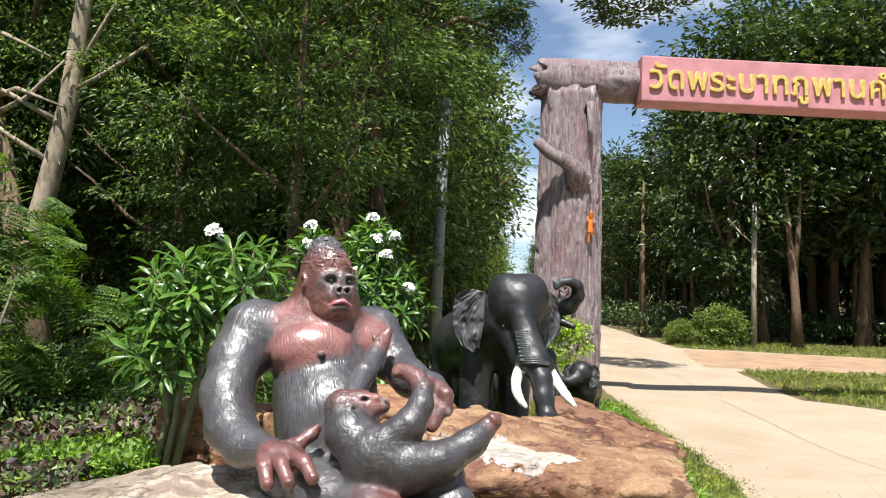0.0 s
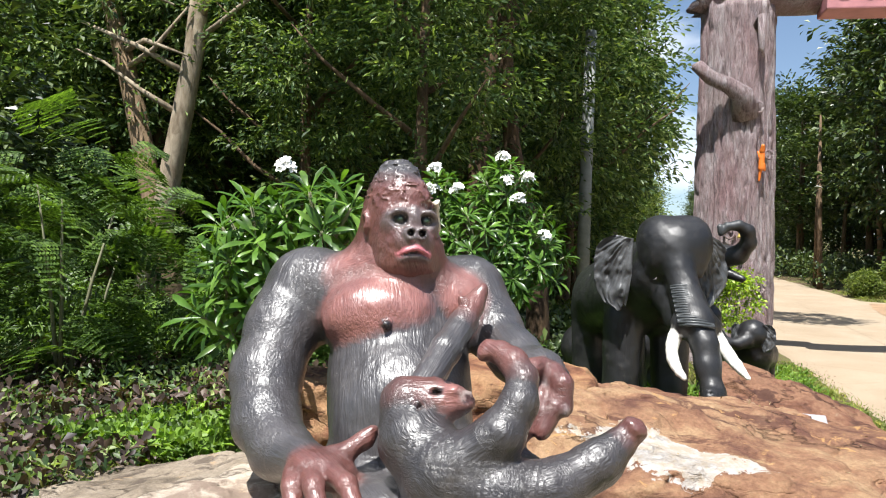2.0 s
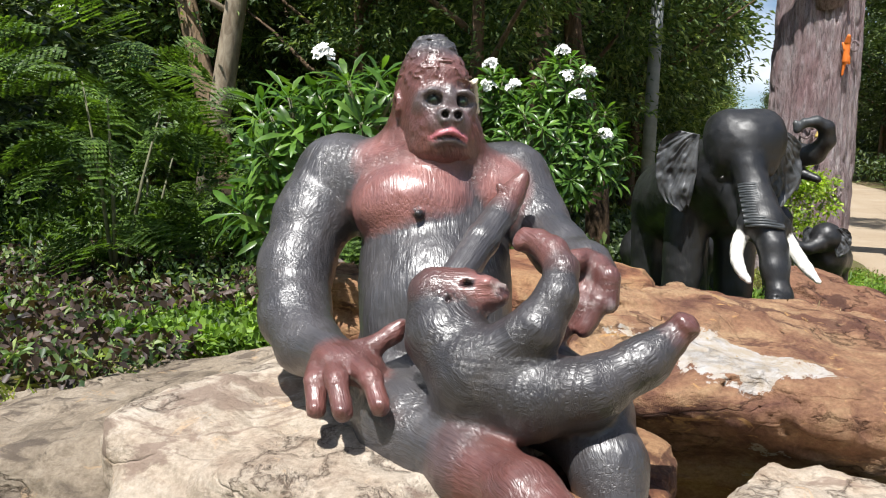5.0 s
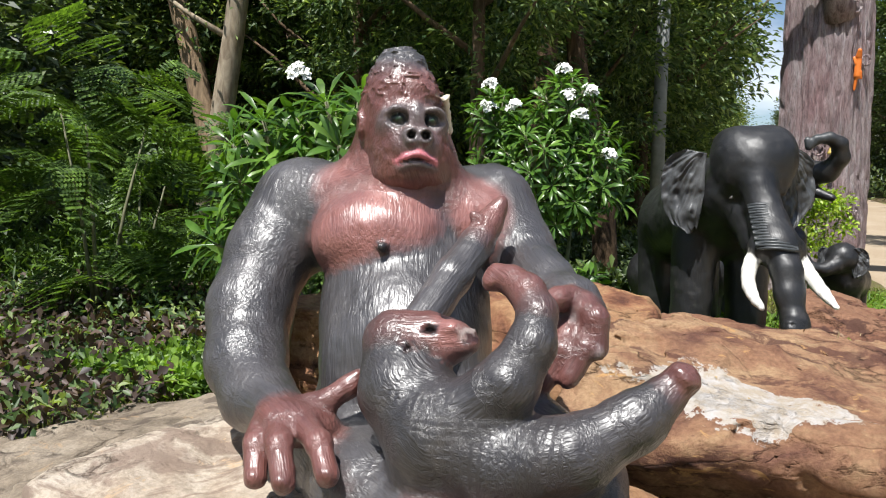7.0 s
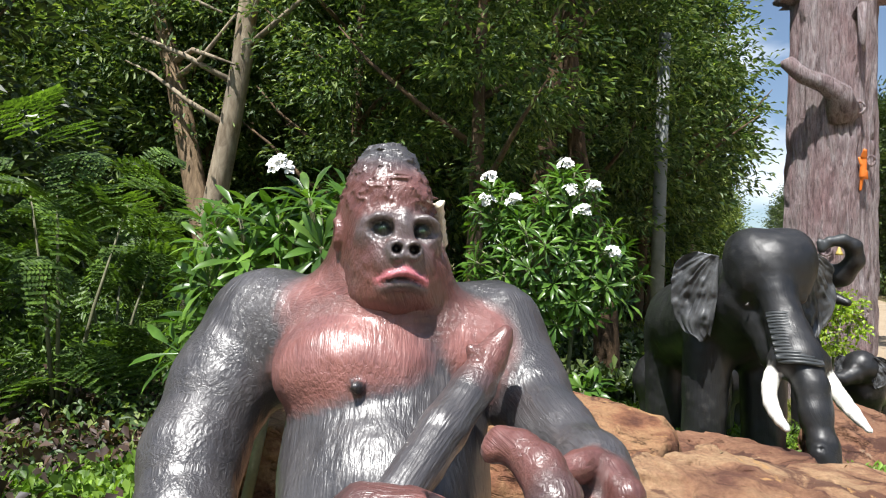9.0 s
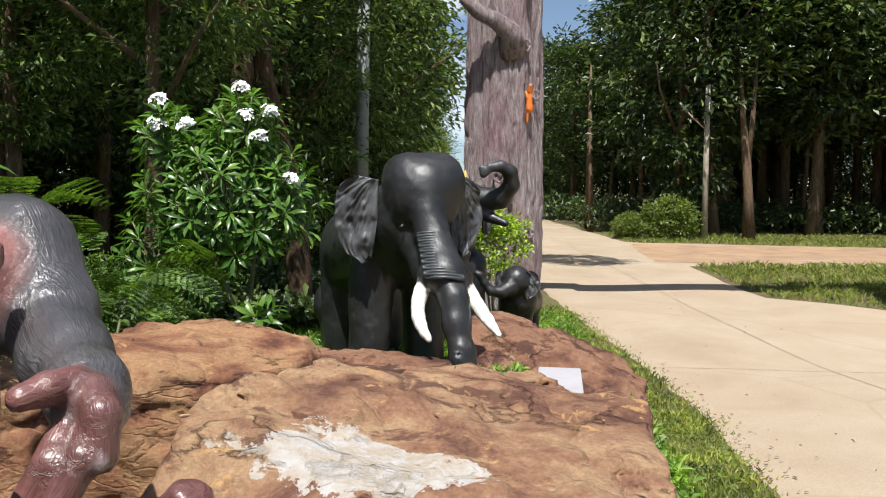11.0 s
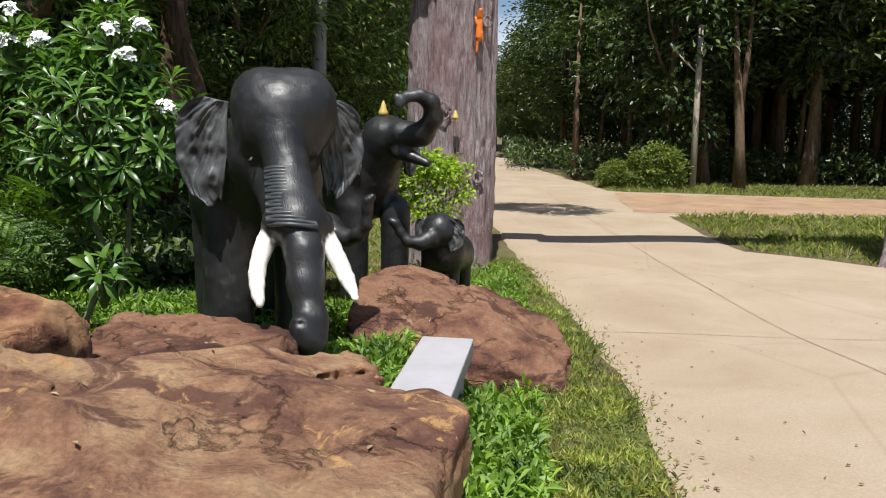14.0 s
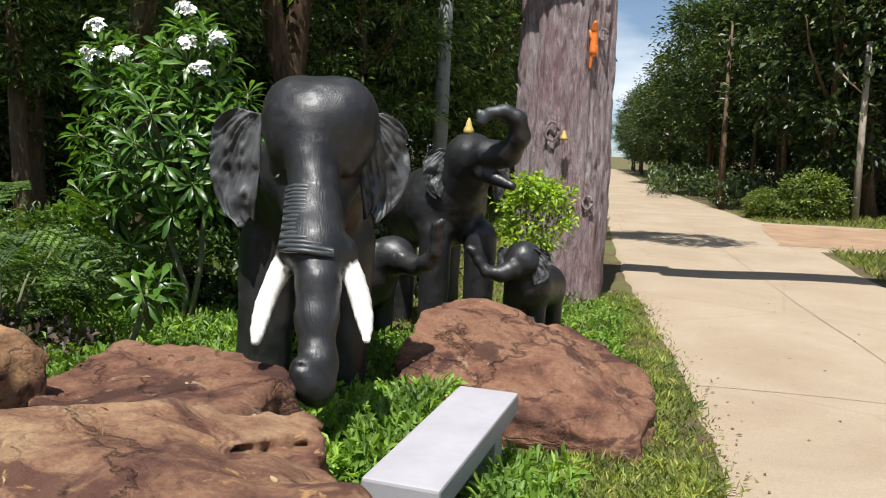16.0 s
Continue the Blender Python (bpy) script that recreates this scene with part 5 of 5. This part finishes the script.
for q in (((-1.02, 0, 5.93), (-0.22, -0.3, 6.03), (0.88, -0.4, 5.63)), ((-1.49, 0, 6.93), (-0.59, -0.4, 7.13), (0.51, -0.4, 6.63)), ((-1.02, 0, 5.53), (-0.02, -0.3, 5.83), (0.78, -0.3, 6.63))):
    bm = bmesh.new()
    tube(bm, q, [0.07, 0.05, 0.02], 7)
    part("branch", bm, BARK_PALE, t)
bare_trunk(-2.94, 14.8, [(0.02, 0, -0.2), (-0.0, 0, 0.78), (-0.04, 0, 1.52), (-0.16, 0, 2.41), (-0.42, 0, 3.29), (-0.6, 0, 4.07), (-0.85, 0.1, 6.2), (-0.75, 0.2, 9.8)], [0.26, 0.21, 0.19, 0.17, 0.16, 0.15, 0.13, 0.06], BARK_SHADE, "rough brown tree trunk behind the elephants")
t = bare_trunk(11.2, 37.6, [(0.1, 0, -0.2), (0.0, 0, 2.2), (-0.10, 0, 3.6), (-0.3, 0, 5.5), (-0.5, 0, 8.5)], [0.30, 0.20, 0.19, 0.12, 0.08], BARK_DARK, "forked brown tree trunk across the road")
bm = bmesh.new()
tube(bm, [(-0.05, 0, 3.3), (0.12, 0, 5.2), (0.3, 0, 8.6)], [0.14, 0.11, 0.06], 10)
part("limb", bm, BARK_DARK, t)
rng = random.Random(9)
for i in range(46):
    left = i < 20
    x, y = (rng.uniform(-26, -6.0), rng.uniform(20.0, 26)) if left else (rng.uniform(4.5, 34), rng.uniform(41, 58))
    h = rng.uniform(7, 11)
    k = rng.uniform(-0.6, 0.6)
    bare_trunk(x, y, [(0, 0, -0.2), (k * 0.4, 0.1, h * 0.4), (k, 0, h)], [0.14, 0.11, 0.05], BARK_DARK, "slender bare trunk standing among the trees")


# ---- understorey ----
def thicket(name, seed, boxes, mat, leaf, width, label, up=0.4):
    """Low leafy growth: (x0, x1, y0, y1, height, count) areas."""
    r = np.random.default_rng(seed)
    at, al = [], []
    for x0, x1, y0, y1, h, count in boxes:
        x, y = r.uniform(x0, x1, count), r.uniform(y0, y1, count)
        top = h * (0.35 + 0.65 * vnoise(np.stack([x, y, 0 * x], -1), 1.1, seed))
        z = ground_z(x, y) + top * r.random(count) ** 0.6
        at.append(np.stack([x, y, z], -1))
        al.append(unit(r, count) + np.array((0, -0.2, up)))
    at, al = np.concatenate(at), np.concatenate(al)
    face = np.array((0, -0.3, 1)) + r.normal(size=at.shape) * 0.5
    ob = place(name, leaves(name, at, al, face, r.uniform(0.7, 1.3, len(at)) * leaf, r.uniform(0.7, 1.3, len(at)) * width, droop=0.12), mat)
    return tagged(ob, label, "undergrowth", kind="stuff")


thicket("undergrowth", 101, [(-16, -3.6, 11.5, 15, 1.6, 26000), (-14, -5.5, 7.5, 12, 1.1, 16000)], LEAF_FERNY, 0.13, 0.032, "tangled fine-leaved undergrowth at the wood's edge")
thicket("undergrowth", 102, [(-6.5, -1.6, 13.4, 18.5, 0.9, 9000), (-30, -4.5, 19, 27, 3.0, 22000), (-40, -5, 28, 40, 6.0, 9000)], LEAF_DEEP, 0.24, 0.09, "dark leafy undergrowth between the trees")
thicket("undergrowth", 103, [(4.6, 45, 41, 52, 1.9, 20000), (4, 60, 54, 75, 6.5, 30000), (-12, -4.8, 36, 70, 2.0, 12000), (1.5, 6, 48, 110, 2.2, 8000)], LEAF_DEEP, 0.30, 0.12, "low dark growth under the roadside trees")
thicket("undergrowth", 104, [(-8.5, -3.4, 4.5, 5.6, 0.28, 2200), (-8.5, -4.2, 5.2, 6.6, 0.36, 2600), (-7.5, -3.0, 6.4, 8.8, 0.5, 5000), (-5.2, -2.0, 8.4, 10.5, 0.4, 2600)], LEAF_PURPLE, 0.10, 0.055, "dull purple-leaved ground plants on the bank")
thicket("undergrowth", 108, [(-8.5, -3.4, 4.5, 6.4, 0.30, 5000), (-7.5, -3.0, 6.4, 8.8, 0.5, 5000)], LEAF_FOREST, 0.085, 0.035, "dull green small-leaved ground cover on the bank")
thicket("undergrowth", 105, [(-4.5, -3.1, 5.5, 6.6, 0.28, 3600), (-6.4, -5.2, 5.3, 6.2, 0.3, 1200)], LEAF_HERB, 0.085, 0.04, "bright green broad-leaved ground plants")
thicket("undergrowth", 106, [(-2.6, -0.2, 9.0, 12.4, 0.5, 14000), (-0.6, 0.5, 8.45, 10.1, 0.62, 6000), (-1.6, -0.5, 8.6, 9.6, 0.5, 4000), (-0.2, 1.5, 12.2, 15.5, 0.38, 3200), (-5, -2.0, 10.0, 13.5, 0.5, 7000)], LEAF_HERB, 0.105, 0.026, "bright green weeds round the elephant statues", 0.7)
thicket("undergrowth", 107, [(0.95, 1.42, 5.4, 8.9, 0.55, 5200), (0.1, 0.6, 7.8, 9.6, 0.5, 3000), (0.85, 1.15, 8.0, 9.6, 0.3, 1500), (-1.75, -1.2, 3.1, 3.5, 0.75, 500), (0.1, 0.9, 3.6, 4.4, 0.3, 500)], LEAF_HERB, 0.095, 0.026, "bright green weeds beside the sandstone boulders", 0.6)


# Small grey-green rounded bushes across the road.
for x, y, rad, hh in ((7.75, 37.2, 1.12, 1.0), (5.9, 37.0, 0.66, 0.62)):
    me = crown_mesh("bush", int(rad * 100), 120, 40, 0.14, 0.07, 0.8, 0.16)
    me.materials.append(LEAF_BRIGHT)
    b = new("bush", me)
    b.matrix_basis = Matrix.Translation((x, y, float(ground_z(x, y)) + hh * 0.92)) @ Matrix.Diagonal((rad, rad, hh, 1))
    tagged(b, "rounded clipped green bush on the grass strip", "bush", "roadside bushes")

# Lime-green bush before the gate trunk.
bush = tagged(empty("bush", (0.22, 15.2, float(ground_z(0.22, 15.2)))), "lime-green leafy bush in front of the gate trunk", "bush")
bm = bmesh.new()
for i in range(6):
    a = i * 1.05
    tube(bm, [(0.05 * math.cos(a), 0.05 * math.sin(a), -0.05), (0.14 * math.cos(a), 0.14 * math.sin(a), 0.7), (0.34 * math.cos(a), 0.3 * math.sin(a), 1.5)], [0.025, 0.02, 0.01], 6)
part("woody_frame", bm, BARK_STEM, bush)
me = crown_mesh("foliage", 91, 70, 34, 0.15, 0.085, 0.8, 0.2)
f = place("foliage", me, LEAF_LIME, bush)
f.matrix_basis = Matrix.Translation((0, 0, 1.42)) @ Matrix.Diagonal((0.56, 0.48, 0.50, 1))


# ---- frangipani shrubs ----
def blade_leaf(bm, at, along, face, length, width):
    """One spoon-shaped leaf with a channelled midrib."""
    along = along.normalized()
    side = along.cross(face).normalized()
    up = side.cross(along)
    prev = None
    for s, w, d in ((0.0, 0.10, 0.0), (0.3, 0.30, 0.03), (0.62, 1.0, 0.0), (0.85, 0.72, -0.07), (1.0, 0.04, -0.16)):
        p = at + along * (length * s) + up * (length * d)
        q = [bm.verts.new(p + side * (width / 2 * w) + up * (width * 0.14 * w)), bm.verts.new(p), bm.verts.new(p - side * (width / 2 * w) + up * (width * 0.14 * w))]
        if prev:
            bm.faces.new((prev[0], prev[1], q[1], q[0]))
            bm.faces.new((prev[1], prev[2], q[2], q[1]))
        prev = q


def rosette(bm, at, axis, count, length, width, r):
    axis = axis.normalized()
    ref = axis.cross(Vector((0.3, 0.2, 1))).normalized()
    oth = axis.cross(ref)
    for i in range(count):
        a = i * 2.4 + r.uniform(-0.2, 0.2)
        lift = 0.9 - 1.25 * i / count + r.uniform(-0.15, 0.15)
        out = ref * math.cos(a) + oth * math.sin(a)
        blade_leaf(bm, at - axis * (0.10 * i / count), out + axis * lift, axis - out * lift, length * r.uniform(0.75, 1.15), width * r.uniform(0.8, 1.15))


def flower_head(name, at, size, r, parent):
    bm = bmesh.new()
    for i in range(11):
        c = Vector((r.uniform(-1, 1), r.uniform(-1, 0.4), r.uniform(-0.5, 0.8))) * size * 0.75
        ax = (c + Vector((0, -0.5, 0.6)) * size).normalized()
        ref = ax.cross(Vector((0.4, 0.1, 1))).normalized()
        oth = ax.cross(ref)
        for k in range(5):
            a = math.tau * k / 5 + i
            out = ref * math.cos(a) + oth * math.sin(a)
            blade_leaf(bm, c, out + ax * 0.45, ax, size * 0.62, size * 0.42)
    ob = part(name, bm, PETAL, parent, "cluster of white petals")
    ob.location = at
    return ob


def frangipani(at, stems, heads, flowers, leaf, wid, count, seed, label, hollow=None):
    """Stems from the ground; heads: (centre, radii, number) clouds of leaf rosettes; flowers: places of white clusters."""
    r = random.Random(seed)
    e = tagged(empty("frangipani_shrub", at), label, "shrub", "frangipani shrubs")
    bm = bmesh.new()
    for s in stems:
        tube(bm, s, [0.035 * (1 - 0.16 * i) for i in range(len(s))], 7)
    ends = []
    leafb = bmesh.new()
    for c, rad, num in heads:
        for i in range(num):
            a, z = i * 2.39996, 1 - 1.75 * (i + 0.5) / num
            q = math.sqrt(max(0, 1 - z * z))
            shell = r.uniform(0.72, 1.0)
            d = Vector((q * math.cos(a), q * math.sin(a), z))
            p = Vector(c) + Vector((d.x * rad[0], d.y * rad[1], d.z * rad[2])) * shell
            ends.append((p, Vector(c)))
            rosette(leafb, p, d + Vector((0, -0.15, 0.75)), count, leaf, wid, r)
    for p, c in ends:
        m = c.lerp(p, 0.5) + Vector((0, 0, -0.12))
        tube(bm, [c + Vector((0, 0, -0.3)), m, p], [0.022, 0.018, 0.012], 5)
    part("woody_frame", bm, BARK_STEM, e)
    part("foliage", leafb, LEAF_GLOSSY, e)
    for p in flowers:
        flower_head("flower", p, 0.068 if len(flowers) == 1 else 0.095, r, e)
    return e


zb = float(ground_z(-3.0, 12.0))
frangipani((-3.12, 12.05, zb + 0.0), [((0.1, 0, 0), (0.15, 0, 0.6), (-0.2, 0, 1.4), (-0.4, 0, 2.0)), ((0.15, 0, 0), (0.3, 0, 0.8), (0.35, 0, 1.6), (0.4, 0, 2.1))],
           [((-0.05, 0, 2.05), (1.05, 0.8, 0.95), 66), ((0.2, -0.05, 2.95), (0.42, 0.4, 0.5), 16), ((-0.75, -0.05, 2.85), (0.38, 0.35, 0.4), 12), ((0.65, 0.0, 2.0), (0.5, 0.5, 0.7), 16), ((-0.85, 0.2, 1.3), (0.7, 0.6, 0.8), 24)],
           [(0.26, -0.30, 3.42), (0.36, -0.42, 3.06), (0.63, -0.30, 3.12), (0.54, -0.45, 2.80), (-0.72, -0.35, 3.26), (-0.70, -0.42, 2.94), (-0.36, -0.42, 2.95), (0.9, -0.35, 2.3)],
           0.27, 0.056, 18, 3, "tall glossy green frangipani shrub with white flowers")
zb = float(ground_z(-3.0, 5.9))
frangipani((-3.0, 5.95, zb), [((-0.08, 0, 0), (0.0, 0, 0.5), (0.05, 0, 1.1), (0.1, 0, 1.5)), ((0.0, 0, 0), (0.12, 0, 0.6), (0.25, 0, 1.3), (0.3, 0, 1.6)), ((-0.15, 0, 0), (-0.1, 0.05, 0.5), (-0.1, 0.05, 1.1))],
           [((0.05, 0, 1.45), (0.40, 0.40, 0.40), 24), ((0.42, 0.1, 1.65), (0.42, 0.35, 0.33), 16), ((-0.10, -0.05, 1.05), (0.28, 0.3, 0.30), 12)],
           [(0.29, -0.18, 2.03)], 0.26, 0.046, 19, 4, "glossy green frangipani shrub with one white flower cluster")
zb = float(ground_z(-2.2, 10.3))
frangipani((-2.2, 10.3, zb), [((-0.3, 0, 0), (-0.12, 0, 0.35), (0.05, 0, 0.75))], [((0.05, 0, 0.78), (0.16, 0.16, 0.12), 5)], [], 0.26, 0.07, 10, 6, "small yellowing frangipani seedling in the weeds")
zb = float(ground_z(-2.0, 9.4))
frangipani((-1.75, 9.3, zb), [((0, 0, 0), (0.02, 0, 0.15))], [((0, 0, 0.16), (0.12, 0.12, 0.08), 4)], [], 0.26, 0.07, 9, 7, "low frangipani sprout with drooping leaves")


# ---- feathery shrubs ----
def frond_mesh(seed):
    r = np.random.default_rng(seed)
    at, al, fc, ln = [], [], [], []
    for i in range(11):
        t = (i + 1) / 11
        base = np.array((t * 0.46, 0, 0.10 * math.sin(2.6 * t) - 0.16 * t * t))
        size = 0.15 * math.sin(math.pi * (0.18 + 0.75 * t))
        for s in (-1, 1):
            d = np.array((0.45, s, -0.15))
            d /= np.linalg.norm(d)
            nn = 7
            for k in range(nn):
                u = (k + 0.5) / nn
                for side in (-1, 1):
                    at.append(base + d * size * u)
                    al.append(np.array((d[0] * 0.6 - side * d[1] * 0.8, d[1] * 0.6 + side * d[0] * 0.8, -0.1)))
                    fc.append((r.normal() * 0.2, r.normal() * 0.2, 1))
                    ln.append(0.038)
    me = leaves("frond", at, al, fc, np.array(ln), np.array(ln) * 0.5)
    v = np.array([q.co for q in me.vertices])
    f = np.array([list(q.vertices) for q in me.polygons])
    bpy.data.meshes.remove(me)
    return v, f


FRONDS = [frond_mesh(i) for i in range(2)]


def feathery_shrub(at, height, reach, count, seed, label):
    r = random.Random(seed)
    e = tagged(empty("feathery_shrub", (at[0], at[1], float(ground_z(*at)))), label, "shrub", "feathery shrubs")
    for i in range(3):
        a = r.uniform(0, math.tau)
        bm = bmesh.new()
        tube(bm, [(0, 0, -0.05), (0.25 * reach * math.cos(a), 0.25 * reach * math.sin(a), height * 0.45), (0.5 * reach * math.cos(a), 0.5 * reach * math.sin(a), height * 0.8)], [0.025, 0.016, 0.006], 6)
        part("stem", bm, BARK_STEM, e)
    verts, faces, start = [], [], 0
    for i in range(count):
        t = r.random() ** 0.7
        a = r.uniform(0, math.tau)
        q = reach * (0.25 + 0.75 * t) * r.uniform(0.35, 1.0)
        p = (q * math.cos(a), q * math.sin(a), height * (0.12 + 0.88 * t) + r.uniform(-0.15, 0.15))
        s = r.uniform(1.0, 1.7)
        m = np.array(pose(*p, r.uniform(-35, 35), r.uniform(-30, 35), math.degrees(a) + r.uniform(-60, 60)) @ Matrix.Diagonal((s, s, s, 1)))
        fv, ff = FRONDS[i % 2]
        verts.append(fv @ m[:3, :3].T + m[:3, 3])
        faces.append(ff + start)
        start += len(fv)
    fo = place("foliage", mesh_of("foliage", np.concatenate(verts), np.concatenate(faces)), LEAF_FERNY, e)
    fo["kind"] = "stuff"
    return e


feathery_shrub((-5.75, 7.0), 2.5, 0.85, 70, 1, "light green shrub with arching feathery fronds")
feathery_shrub((-4.6, 8.6), 1.5, 1.1, 70, 2, "light green low shrub with feathery fronds")
feathery_shrub((-7.6, 9.2), 2.3, 1.1, 70, 3, "light green shrub with feathery fronds before the wood")
feathery_shrub((-3.9, 10.6), 1.3, 0.9, 60, 4, "low feathery-leaved shrub on the bank")


# ---- grass ----
def grass(name, seed, areas, label):
    r = np.random.default_rng(seed)
    at, ln = [], []
    for x0, x1, y0, y1, h, count in areas:
        x, y = r.uniform(x0, x1, count), r.uniform(y0, y1, count)
        left, right = road_edges(y)
        keep = (x < left - 0.02 + 0.12 * r.normal(size=count)) | (x > right + 0.1)
        x, y = x[keep], y[keep]
        thick = vnoise(np.stack([x, y, 0 * x], -1), 1.6, seed)
        at.append(np.stack([x, y, ground_z(x, y) - 0.01], -1))
        ln.append(h * (0.4 + 0.9 * thick) * r.uniform(0.6, 1.3, len(x)))
    at, ln = np.concatenate(at), np.concatenate(ln)
    al = r.normal(size=at.shape) * np.array((0.5, 0.5, 0.1)) + np.array((0, 0, 1))
    fc = r.normal(size=at.shape)
    ob = place(name, leaves(name, at, al, fc, ln, 0.008 + ln * 0.05, fold=0.0, droop=0.25, tip=0.4), GRASS)
    return tagged(ob, label, "grass", kind="stuff")


grass("grass", 201, [(0.2, 2.4, 2.5, 7, 0.09, 16000), (0.6, 2.5, 7, 10, 0.09, 16000), (1.0, 2.5, 10, 17.5, 0.12, 17000), (-2.5, 1.6, 12, 18, 0.16, 9000)], "short sunlit grass along the road edge")
grass("grass", 202, [(5.8, 20, 16.8, 28, 0.28, 26000), (4.5, 30, 33.5, 40, 0.3, 14000), (-8, 0.5, 18, 40, 0.3, 14000)], "longer grass round the far post and across the road")
grass("grass", 203, [(-4.5, -2, 9, 13, 0.25, 9000), (-8, -2.0, 2, 6, 0.15, 7000)], "thin grass on the shaded bank")


# ---- small things ----
me = Clay((0.95, 16.1, 3.7), (1.25, 16.5, 4.6), 0.008)
for a, b, ra, rb in (((1.08, 16.36, 4.02), (1.09, 16.36, 4.28), 0.055, 0.05), ((1.09, 16.34, 4.34), (1.10, 16.30, 4.42), 0.05, 0.035), ((1.07, 16.36, 4.02), (1.05, 16.38, 3.80), 0.03, 0.02), ((1.05, 16.34, 4.22), (1.02, 16.36, 4.32), 0.022, 0.018), ((1.13, 16.34, 4.08), (1.14, 16.36, 3.98), 0.022, 0.018)):
    me.limb(a, b, ra, rb, (0.75, 0.19, 0.03), 0.02)
sq = place("squirrel_figure", me.skin("squirrel_figure"), ORANGE)
sq.location = (-0.33, 0.12, -0.10)
tagged(sq, "small orange painted animal figure climbing the gate trunk", "figurine")

for x, y, z, h in ((-0.20, 12.9, 2.39, 0.17), (0.42, 16.30, 2.62, 0.14)):
    bm = bmesh.new()
    tube(bm, [(0, 0, 0), (0, 0, h * 0.25), (0, 0, h * 0.5), (0, 0, h * 0.75), (0, 0, h)], [0.06, 0.055, 0.035, 0.025, 0.006], 10)
    ob = part("finial", bm, GOLD, None)
    ob.location = (x, y, z)
    tagged(ob, "small gold painted finial", "ornament")

DRY = plain_mat("dry_leaf", (0.16, 0.085, 0.04), 0.85, 0.5, 3)
r = np.random.default_rng(77)
n = 420
y = r.uniform(4, 18, n)
left, right = road_edges(y)
x = left + np.abs(r.normal(size=n)) * np.where(r.random(n) < 0.75, 0.16, 2.6)
at = np.stack([x, y, ground_z(x, y) + 0.045], -1)
al = r.normal(size=(n, 3)) * np.array((1, 1, 0.15))
litter = place("fallen_leaves", leaves("fallen_leaves", at, al, np.array((0, 0, 1)) + r.normal(size=(n, 3)) * 0.3, r.uniform(0.02, 0.055, n), r.uniform(0.010, 0.025, n)), DRY)
tagged(litter, "dry brown leaves scattered along the road edge", "litter", kind="stuff")

# Fallen leaves and chips on the boulder tops.
bpy.context.view_layer.update()
deps = bpy.context.evaluated_depsgraph_get()
spots = random.Random(12)
at = []
while len(at) < 46:
    x, y = spots.uniform(-1.0, 1.6), spots.uniform(5.5, 12.0)
    hit, p, nn, _, ob, _ = scene.ray_cast(deps, Vector((x, y, 1.6)), Vector((0, 0, -1)))
    if hit and ob.name.startswith("boulder"):
        at.append(tuple(p + Vector((0, 0, 0.006))))
    elif spots.random() < 0.002:
        break
n = len(at)
if n:
    al = r.normal(size=(n, 3)) * np.array((1, 1, 0.1))
    chips = place("fallen_leaves", leaves("fallen_leaves", at, al, np.array((0, 0, 1)) + r.normal(size=(n, 3)) * 0.2, r.uniform(0.02, 0.07, n), r.uniform(0.008, 0.022, n)), plain_mat("pale_dry_leaf", (0.36, 0.27, 0.15), 0.8, 0.5, 5))
    tagged(chips, "pale dry leaf scraps lying on the boulders", "litter", kind="stuff")
